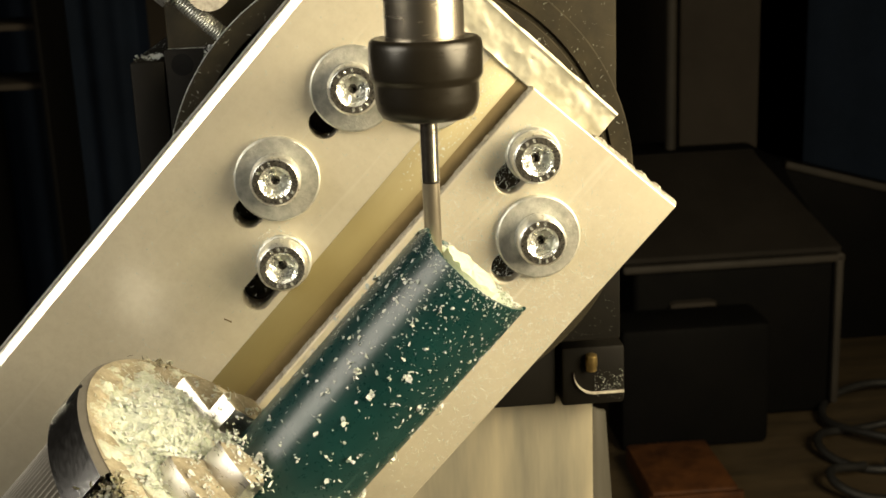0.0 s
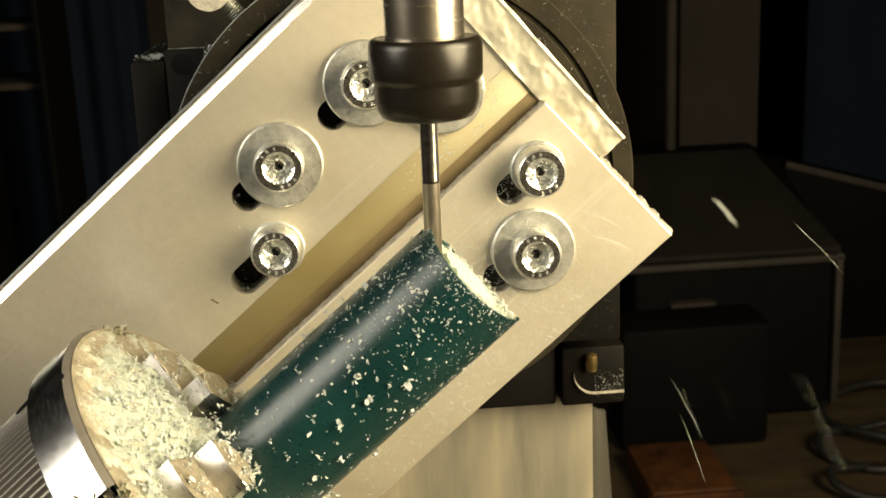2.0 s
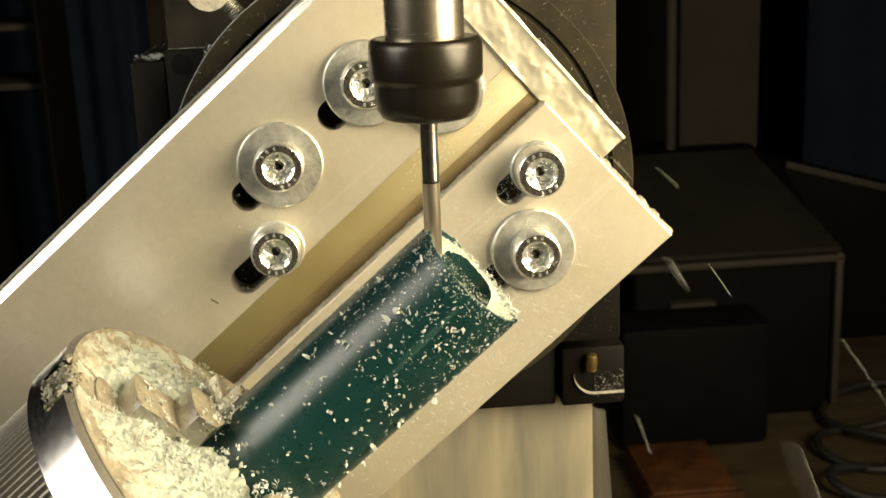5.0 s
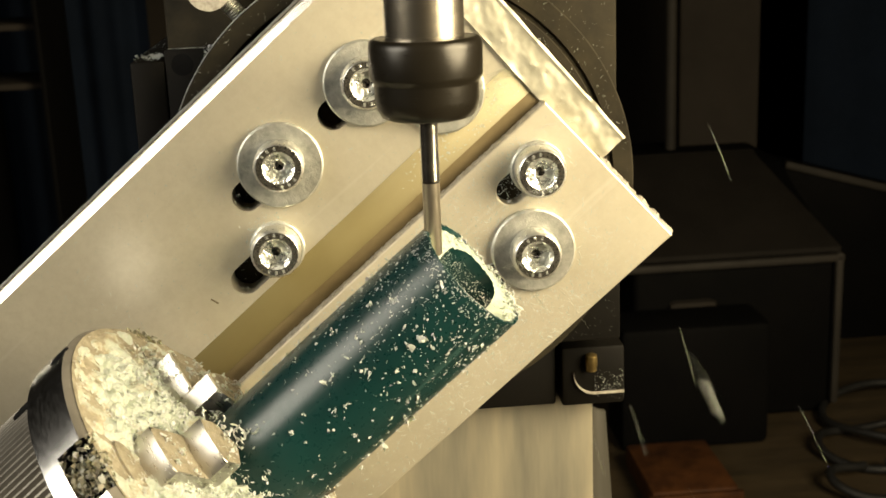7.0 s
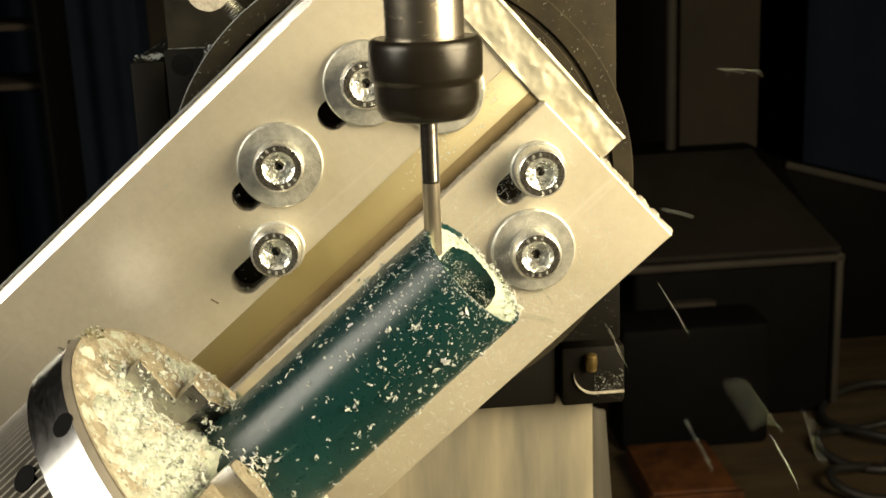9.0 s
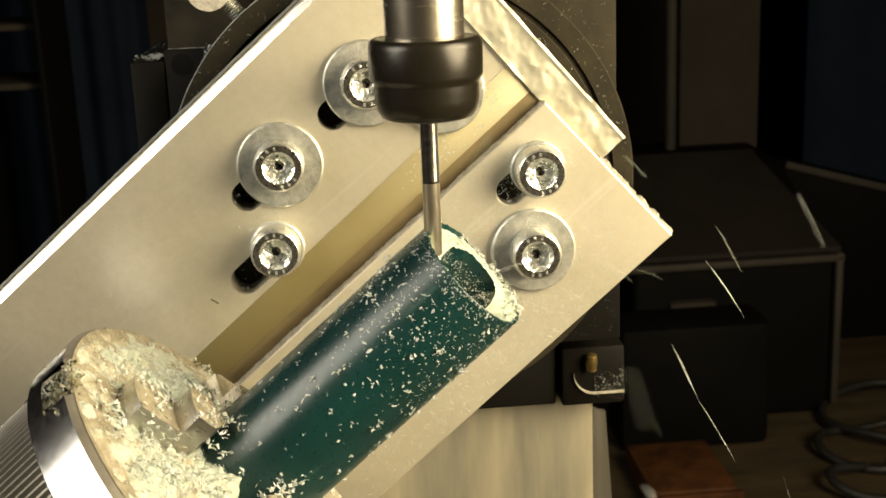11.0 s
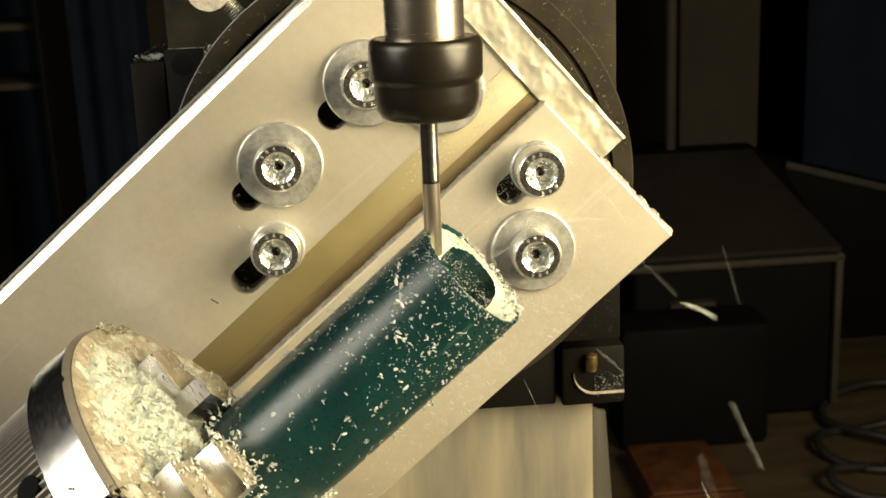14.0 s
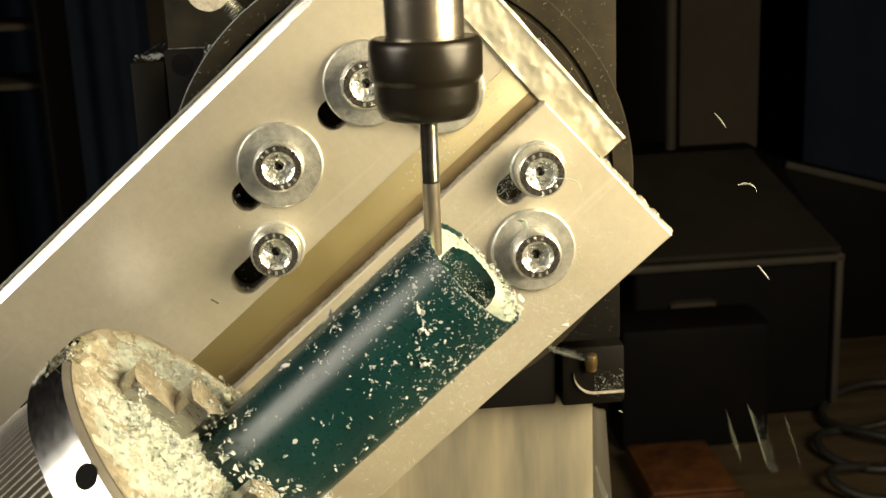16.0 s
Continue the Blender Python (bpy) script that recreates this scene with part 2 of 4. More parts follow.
def flake(bm, rng, at, normal, size, curl=0.5):
    """A small torn, curled shaving, with thickness."""
    n = Vector(normal).normalized()
    tilt = Vector((rng.uniform(-1, 1), rng.uniform(-1, 1), rng.uniform(-1, 1))) * curl
    q = (n + tilt).normalized().to_track_quat("Z", "Y").to_matrix() @ Matrix.Rotation(rng.uniform(0, 6.28), 3, "Z")
    length, wide, thick = size * rng.uniform(0.7, 1.4), size * rng.uniform(0.3, 0.8), size * rng.uniform(0.03, 0.08)
    bend = rng.uniform(-0.5, 0.5) * size * min(1.0, curl * 1.6)
    top, low = [], []
    for i in range(3):
        u = (i - 1) * 0.5 * length
        lift = bend * (1 - abs(i - 1)) + thick
        w = wide * (rng.uniform(0.35, 0.65) if i == 1 else rng.uniform(0.04, 0.4))
        for s in (-1, 1):
            p = Vector((u + rng.uniform(-0.15, 0.15) * size, s * w + rng.uniform(-0.1, 0.1) * size, lift))
            top.append(bm.verts.new(Vector(at) + q @ p))
            low.append(bm.verts.new(Vector(at) + q @ (p - Vector((0, 0, thick)))))
    for i in (0, 2):
        bm.faces.new((top[i], top[i + 1], top[i + 3], top[i + 2]))
        bm.faces.new((low[i], low[i + 2], low[i + 3], low[i + 1]))
        bm.faces.new((top[i], top[i + 2], low[i + 2], low[i]))
        bm.faces.new((top[i + 1], low[i + 1], low[i + 3], top[i + 3]))
    bm.faces.new((top[0], low[0], low[1], top[1]))
    bm.faces.new((top[4], top[5], low[5], low[4]))


def thread(bm, rng, at, normal, length, curl=0.15):
    """A thin curved shaving, like a hair, lying on a surface."""
    n = Vector(normal).normalized()
    tilt = Vector((rng.uniform(-1, 1), rng.uniform(-1, 1), rng.uniform(-1, 1))) * curl
    q = (n + tilt).normalized().to_track_quat("Z", "Y").to_matrix() @ Matrix.Rotation(rng.uniform(0, 6.28), 3, "Z")
    bow, wide = rng.uniform(-0.35, 0.35) * length, max(0.045, length * rng.uniform(0.05, 0.11))
    rings = []
    for i in range(4):
        f = i / 3 - 0.5
        c = Vector((length * f, bow * (0.25 - f * f) * 2, 0.02))
        w = wide * (0.55 if i in (0, 3) else 1.0)
        rings.append([bm.verts.new(Vector(at) + q @ (c + Vector(o) * w)) for o in ((0, -0.6, 0), (0, 0.6, 0), (0, 0, 0.5))])
    for a, b in zip(rings, rings[1:]):
        for j in range(3):
            bm.faces.new((a[j], a[(j + 1) % 3], b[(j + 1) % 3], b[j]))
    bm.faces.new(rings[0][::-1])
    bm.faces.new(rings[-1])


def clump(bm, rng, at, normal, size):
    """A few shavings stuck together."""
    for k in range(rng.randint(4, 7)):
        d = Vector((rng.gauss(0, 1), rng.gauss(0, 1), rng.gauss(0, 1))) * size * 0.28
        flake(bm, rng, Vector(at) + d, normal, size * rng.uniform(0.3, 0.75), 0.9)


# ---- the closed workshop round the machine ----
def structure(name, bm, material, label, category):
    return tagged(part(name, bm, material), label, category, kind="structure")


FLOOR_Z = -330
structure("floor", box(-1600, 1600, -1400, 1700, FLOOR_Z - 40, FLOOR_Z, 0), BOARD, "worn brown wooden workbench floor under the machine", "floor")
structure("wall_north", box(-1600, 1600, 1300, 1360, FLOOR_Z, 1500, 0), WALL, "dark unlit workshop back wall", "wall")
structure("wall_south", box(-1600, 1600, -1400, -1340, FLOOR_Z, 1500, 0), WALL, "dark unlit workshop wall behind the viewer", "wall")
structure("wall_east", box(1540, 1600, -1340, 1300, FLOOR_Z, 1500, 0), WALL, "dark unlit workshop side wall", "wall")
structure("wall_west", box(-1600, -1540, -1340, 1300, FLOOR_Z, 1500, 0), WALL, "dark unlit workshop side wall", "wall")
structure("ceiling", box(-1600, 1600, -1400, 1360, 1500, 1540, 0), WALL, "dark workshop ceiling", "ceiling")


# ---- the tilting bracket ----
bracket = thing("tilt_bracket", "satin aluminium tilt bracket with slotted plates dusted with wax shavings", "machine bracket")


def bracket_parts():
    back = [(-110, -10), (34.5, -10), (34.5, 42.6), (-110, 42.6)]
    slots = [(-24, -14, 23.8, 3.2), (-37, -27, 11.0, 3.2), (1.0, 10.7, 23.8, 3.2)]
    part("back_plate", sheet_with_slots(back, slots, 0.0, 8.0, 0), ALU, bracket, "wide satin aluminium back plate with bevelled edge", 12)
    front = [(-110, -44.6), (36.2, -44.6), (35.2, -4.0), (-110, -4.0)]
    slots = [(17.4, 24.7, -13.0, 3.0), (2.6, 11.9, -25.3, 3.2)]
    part("front_plate", sheet_with_slots(front, slots, -4.1, -0.004, 0.35), ALU, bracket, "raised satin aluminium front plate with sawn edges", 12)
    # rounded upper edge of the back plate
    sec = [(42.6, 0.0), (43.2, 0.02), (44.75, 0.75), (44.9, 1.0), (44.5, 1.3), (44.5, 2.6), (45.0, 2.9), (45.25, 3.5), (45.6, 5.2), (45.6, 8.0), (42.6, 8.0)]
    bm = bmesh.new()
    rims = [[bm.verts.new((x, y, z)) for z, y in sec] for x in (-110, 34.5)]
    for k in range(len(sec)):
        bm.faces.new((rims[0][k], rims[1][k], rims[1][(k + 1) % len(sec)], rims[0][(k + 1) % len(sec)]))
    bm.faces.new(rims[0]), bm.faces.new(rims[1])
    bm.faces.ensure_lookup_table()
    for k, slot in ((1, 1), (2, 1), (3, 2), (4, 2), (6, 1), (7, 3), (8, 3)):
        bm.faces[k].material_index = slot
    part("rolled_edge", bm, [ALU, POLISHED, SHADE_BROWN, ALU_EDGE], bracket, "bright bevelled upper edge of the back plate", 12)
    # sawn sides of the front plate
    rng = random.Random(4)
    bm = bmesh.new()
    prev = None
    for k in range(430):
        x = -109.5 + k * 0.338
        cur = [bm.verts.new((min(x + rng.uniform(-.1, .1), 34.9), y + rng.uniform(-.08, .08), -4.0 + (0.02 if j in (0, 5) else rng.uniform(0.02, 0.42)))) for j, y in enumerate((-3.85, -3.3, -2.5, -1.6, -0.8, -0.1))]
        if prev:
            for i in range(5):
                bm.faces.new((prev[i], prev[i + 1], cur[i + 1], cur[i]))
        prev = cur
    part("sawn_top_edge", bm, ALU_EDGE, bracket, "rough grey sawn edge of the front plate", 0)
    bm = bmesh.new()
    prev = None
    for k in range(90):
        z = -44.3 + k * 0.262
        x = 36.15 - (z + 44.6) / 40.6
        out = 0.35 + 0.9 * max(0.0, noise.noise(Vector((z * 0.5, 1, 0))) + 0.35) + rng.uniform(0, 0.2)
        cur = [bm.verts.new(v) for v in ((x - 0.3, -3.9, z), (x + 0.15 + rng.uniform(0, .15), -3.8, z), (x + out, -2.9 + rng.uniform(-.3, .3), z), (x + out * 0.8, -1.5, z), (x + out, -0.4, z), (x, 0.9, z))]
        if prev:
            for i in range(5):
                bm.faces.new((prev[i], prev[i + 1], cur[i + 1], cur[i]))
        prev = cur
    part("torn_end_edge", bm, ALU_EDGE, bracket, "torn pale layered end edge", 0)
    # darker strip paints the narrow shade at the foot of the step
    part("step_shade_brown", box(-110, 34.4, -0.08, 0.05, -3.98, -1.0, 0.03), SHADE_BROWN, bracket, "dark line that paints the shade along the step")
    # flat brown strip puts the wide soft shade beside the step into colour
    part("soft_shade_strip", box(-110, 34.4, -0.12, 0.05, -0.99, 6.3, 0.04), SOFT_SHADE, bracket, "brown strip that paints the soft shade beside the step")
    part("scuff_mark", box(-0.9, 0.9, -0.05, 0.02, -0.16, 0.16, 0, m=Matrix.Translation((-45.2, 0, 12.3)) @ Matrix.Rotation(radians(75), 4, "Y")), SHADE_BROWN, bracket, "small dark scuff on the plate")
    # crumpled foil strip over the end of both plates, its outer edge folded back on itself
    bm = bmesh.new()
    nx, nz = 14, 150
    grid = []
    for i in range(nx + 1):
        for j in range(nz + 1):
            x, z = 34.6 + 8.2 * i / nx, -22.2 + 71 * j / nz
            wob = noise.noise(Vector((x * 0.35, 0, z * 0.25))) * 0.55 + noise.noise(Vector((x, 3, z * 0.7))) * 0.25
            crease = 0.5 * max(0.0, 0.25 - abs(noise.noise(Vector((x * 0.5, 8, z * 0.3))))) - 0.08
            fold = -0.3 if i == nx - 1 else -0.1 if i == 0 else 0.0
            ragged = 0.25 * noise.noise(Vector((0, i // nx, z * .2))) + 0.07 * noise.noise(Vector((0, 5, z * 2.1)))
            grid.append(bm.verts.new((x + (ragged if i in (0, nx) else 0.0), -0.9 + 0.7 * wob - crease + fold, z)))
    for i in range(nx):
        for j in range(nz):
            k = i * (nz + 1) + j
            bm.faces.new((grid[k], grid[k + 1], grid[k + nz + 2], grid[k + nz + 1]))
    ext = bmesh.ops.extrude_face_region(bm, geom=bm.faces[:])
    for v in ext["geom"]:
        if isinstance(v, bmesh.types.BMVert):
            v.co.y = 1.2
    part("foil_strip", bm, FOIL, bracket, "crumpled shiny metal foil strip", 25)

    # rotary disc behind the plates
    part("rotary_disc", lathe([(44.0, -14.0), (45.5, -13.6), (45.5, -9.4), (45.2, -9.0), (44.0, -8.9)], 128, m=TO_FRONT), BLACK_DUST, bracket, "round black disc of the tilt table")
    # threaded clamp screw with a hex head, pointing at the disc
    q = Matrix.Translation((-0.3, 17.0, 64.0)) @ Matrix.Rotation(radians(180), 4, "X")
    prof = [(1.9, 0.0)]
    for k in range(22):
        prof += [(2.0, 0.6 * k + 0.1), (1.55, 0.6 * k + 0.4)]
    part("clamp_screw", lathe(prof + [(1.2, 13.3)], 24, m=q), ZINC, bracket, "zinc-plated threaded clamp screw", 20)
    part("screw_head", lathe([(3.3, -4), (3.6, -3.6), (3.6, -0.4), (3.2, 0)], 6, m=q), ZINC, bracket, "hexagonal screw head")


def bolt_parts(x, z, y0, big, turn, dx, dz):
    """A washer and a socket-head bolt, off its centre by dx and dz, on a plate whose face is at y0."""
    rw = 9.0 if big else 5.85
    place = Matrix.Translation((x, y0, z)) @ Matrix.Rotation(radians(turn), 4, "Y") @ TO_FRONT
    part("washer", lathe([(3.4, 0.004), (rw, 0.004), (rw, 1.2), (rw - 0.35, 1.5), (3.6, 1.5)], 64, m=place), WASHER, bracket, "dull zinc-plated steel washer")
    place = Matrix.Translation((x + dx, y0, z + dz)) @ Matrix.Rotation(radians(turn), 4, "Y") @ TO_FRONT
    bm = lathe([(4.9, 1.5), (5.15, 1.8), (5.15, 6.0), (4.9, 6.6), (4.65, 6.8), (3.35, 6.8), (2.95, 6.4), (2.85, 4.6), (1.2, 4.3), (1.0, 4.25), (0.85, 3.2), (0.1, 3.0)], 72, bolt_shape, m=place)
    bm.faces.ensure_lookup_table()
    for i, fc in enumerate(bm.faces):
        row = i // 72
        # ring and dimple take the painted dark reflection, the socket the bright one
        fc.material_index = 1 if row == 4 or row > 8 else 2 if row > 4 else 0
    head = part("bolt_head", bm, [ZINC, DARK_REFLECTION, BRIGHT], bracket, "zinc-plated socket-head bolt", 28)
    # stamped marks, too worn to read
    for deg in (68, 90, 112, 246, 268, 290):
        m = place @ Matrix.Rotation(radians(deg), 4, "Z")
        mark = box(3.65, 4.4, -0.26, 0.26, 6.78, 6.88, 0, m=m)
        part("stamped_mark", mark, BRIGHT, head, "", 0)
    return head


def bolt_shape(i, a, r):
    if 1 <= i <= 2:
        return r + (0.12 if int(a / (2 * math.pi) * 72) % 2 else 0)
    if 6 <= i <= 7:
        return 2.55 / math.cos((a % radians(60)) - radians(30)) * (1.02 if i == 6 else 1)
    return r


bracket_parts()
for spec in ((-14.1, 23.9, 0, True, 10, 0.25, 0.45), (-27.1, 11.5, 0, False, 40, 0.0, 0.3), (10.7, 23.9, 0, True, 25, 0.2, 0.4), (21, 12, 0, True, 0, 0, 0),
             (24.7, -13.2, -4.1, False, 15, 0.0, 0.1), (12.25, -25.75, -4.1, True, 33, 0.1, 0.1)):
    bolt_parts(*spec)


def bracket_dust():
    rng = random.Random(11)
    bm = bmesh.new()
    for k in range(6400):
        x, z = rng.triangular(-62, 36, 6), rng.uniform(-44, -5)
        if rng.random() < 0.62:
            thread(bm, rng, (x, -4.11, z), (0, -1, 0), rng.choice((0.3, 0.4, 0.55, 0.75, 1.2)) * rng.uniform(0.6, 1.1), 0.06)
        else:
            flake(bm, rng, (x, -4.11, z), (0, -1, 0), rng.choice((0.14, 0.18, 0.24, 0.32, 0.5)) * rng.uniform(0.6, 0.9), 0.2)
    for k in range(900):
        at = (rng.uniform(-70, 34), -0.02, rng.uniform(-3, 43))
        if k % 3:
            flake(bm, rng, at, (0, -1, 0), rng.uniform(0.1, 0.35), 0.12)
        else:
            thread(bm, rng, at, (0, -1, 0), rng.uniform(0.3, 1.0), 0.08)
    for k in range(260):
        flake(bm, rng, (rng.triangular(0, 34, 30), -0.14, rng.uniform(0, 6)), (0, -1, 0), rng.uniform(0.12, 0.45), 0.12)
    for k in range(5000):
        flake(bm, rng, (rng.uniform(-100, 34), rng.uniform(4.2, 8), 45.65 if k % 3 else 45.0), (0, -0.4, 1), rng.uniform(0.12, 0.38), 0.5)
    for x, z in ((-27, 18.0), (24, -6.8), (-14, 31.5), (12, -17)):
        for k in range(240 if x < -20 or x > 20 else 60):
            a, d = rng.uniform(0.2, 2.9), rng.gauss(0, 0.9)
            r = (5.6 if abs(x) > 20 else 7.6) + d
            flake(bm, rng, (x + r * math.cos(a) * 0.9, (0.0 if z > 0 else -4.1) - max(0.1, 1.5 - abs(d)), z - 6 + r * math.sin(a)), (0, -1, 0), rng.uniform(0.15, 0.4), 0.4)
    tagged(part("wax_dust", bm, CHIP, bracket, "fine pale wax shavings stuck to the plates", 0), kind="stuff")


bracket_dust()

# ---- the chuck ----
chuck = thing("four_jaw_chuck", "polished steel four-jaw chuck gripping the wax tube, caked in shavings", "chuck")
JAW = 40.0      # angle of the first jaw about the axis when the spin is zero


def around(psi, r, a=0.0):
    """A point at angle psi about the chuck's axis (0 to the front, 90 up)."""
    return Vector((a, -r * math.cos(radians(psi)), r * math.sin(radians(psi))))


def turned(psi):
    """Turns a thing built with +z outwards so that z points to the angle psi."""
    return Matrix.Rotation(radians(90 - psi), 4, "X")


def chuck_parts():
    m = ALONG_X
    # polished rim, open where the jaws' guide ways break through it
    rows, segs = [(38.6, -54.42), (38.9, -54.5), (40.0, -55.7), (40.0, -60.6), (40.0, -64.0), (39.4, -64.4), (38.0, -64.5), (38.0, -65.2)], 144
    bm = bmesh.new()
    grid = [[bm.verts.new(around(360 * k / segs, r, h)) for k in range(segs)] for r, h in rows]
    for i in range(len(rows) - 1):
        for k in range(segs):
            off = abs((360 * (k + 0.5) / segs - JAW + 45) % 90 - 45)
            if i < 3 and off < 7.4:
                continue
            bm.faces.new((grid[i][k], grid[i][(k + 1) % segs], grid[i + 1][(k + 1) % segs], grid[i + 1][k]))
    bm.normal_update()
    for fc in bm.faces:
        fc.material_index = 1 if fc.calc_center_median().x > -55.65 else 0
    part("ring", bm, [CHUCK_STEEL, KNURL_STEEL], chuck, "mirror-polished steel rim with drilled holes")
    part("face", lathe([(6, -54.9), (10, -54.45), (38.2, -54.45), (39.0, -54.42)][::-1], 96, m=m, close=False), FACE_STEEL, chuck, "dusty golden-looking steel chuck face")
    bm = lathe([(37.6, -65.0), (37.6, -95.0), (20, -95.0)], 600, lambda i, a, r: r - (0.9 if int(round(a / (2 * math.pi) * 600)) % 4 < 2 and i < 2 else 0), m=m, close=False)
    part("ribbed_body", bm, KNURL_STEEL, chuck, "ribbed grip body of dull steel", 0)
    part("rear_flange", lathe([(36, -95.0), (36, -102), (5, -102)], 64, m=m), BLACK, chuck)
    for k in range(4):
        psi = JAW + 90 * k
        # stepped jaw with arc-shaped steps; local z outwards, x along the axis, y across
        jaw = None
        for r0, r1, top in ((12.0, 20.2, -45.3), (20.2, 29.4, -49.6), (29.4, 34.0, -54.0)):
            bm = bmesh.new()
            half, seg = 5.0, 10
            lo, hi = [], []
            for s in range(seg + 1):
                y = -half + 2 * half * s / seg
                lo.append((y, r0 - 0.2 + abs(y) * 0.68 if r0 < 15 else r0 - 14.3 + math.sqrt(196.0 - y * y)))
                hi.append((y, r1 - 14.0 + math.sqrt(196.0 - y * y)))
            rim = lo + hi[::-1]
            a = [bm.verts.new((-56, y, z)) for y, z in rim]
            b = [bm.verts.new((top, y, z)) for y, z in rim]
            bm.faces.new(a[::-1])
            top_face = bm.faces.new(b)
            for i in range(len(rim)):
                bm.faces.new((a[i], a[(i + 1) % len(rim)], b[(i + 1) % len(rim)], b[i]))
            top_face.material_index = 1
            bmesh.ops.bevel(bm, geom=list(top_face.edges), offset=0.3, segments=2, profile=0.5, affect="EDGES")
            bmesh.ops.transform(bm, matrix=turned(psi), verts=bm.verts[:])
            if jaw is None:
                jaw = part("jaw", bm, [STEEL, FACE_STEEL], chuck, "stepped steel jaw with waxy dust on top", 30)
            else:
                part("jaw_step", bm, [STEEL, FACE_STEEL], jaw, "", 30)
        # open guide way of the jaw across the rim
        # a near-black box under the opening paints the shade of its depth
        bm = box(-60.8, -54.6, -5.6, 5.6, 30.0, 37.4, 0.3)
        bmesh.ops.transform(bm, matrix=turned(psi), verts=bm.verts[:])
        part("jaw_slot", bm, RECESS_SHADE, chuck, "jaw slot packed with dirt, its shade painted near-black")
        rng = random.Random(k)
        bm = bmesh.new()
        for j in range(420):
            p = turned(psi) @ Vector((rng.uniform(-61, -54), rng.gauss(0, 2.6), rng.uniform(37.4, 39.6)))
            flake(bm, rng, p, p * Vector((0, 1, 1)), rng.uniform(0.5, 1.5), 1.0)
        tagged(part("packed_dirt", bm, DIRT, chuck, "shavings packed into the jaw slot", 0), kind="stuff")
        # drilled holes: near-black discs on the rim between the jaws, shade painted in
        m2 = turned(psi + 44.5)
        part("hole", lathe([(2.1, 39.2), (2.1, 40.03), (1.8, 40.04), (0.05, 40.04)], 28, m=m2 @ Matrix.Translation((-57.5, 0, 0))), RECESS_SHADE, chuck, "drilled key hole painted as a dark disc")
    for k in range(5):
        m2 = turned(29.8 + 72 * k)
        part("hole", lathe([(2.3, 36), (2.3, 37.75), (0.05, 37.76)], 28, m=m2 @ Matrix.Translation((-69.0, 0, 0))), RECESS_SHADE, chuck, "drilled key hole painted as a dark disc")


chuck_parts()

# ---- wax heaped on the chuck's face ----
heap = tagged(new("shavings_heap"), "heap of pale green wax shavings on the chuck face", "wax shavings", kind="stuff")


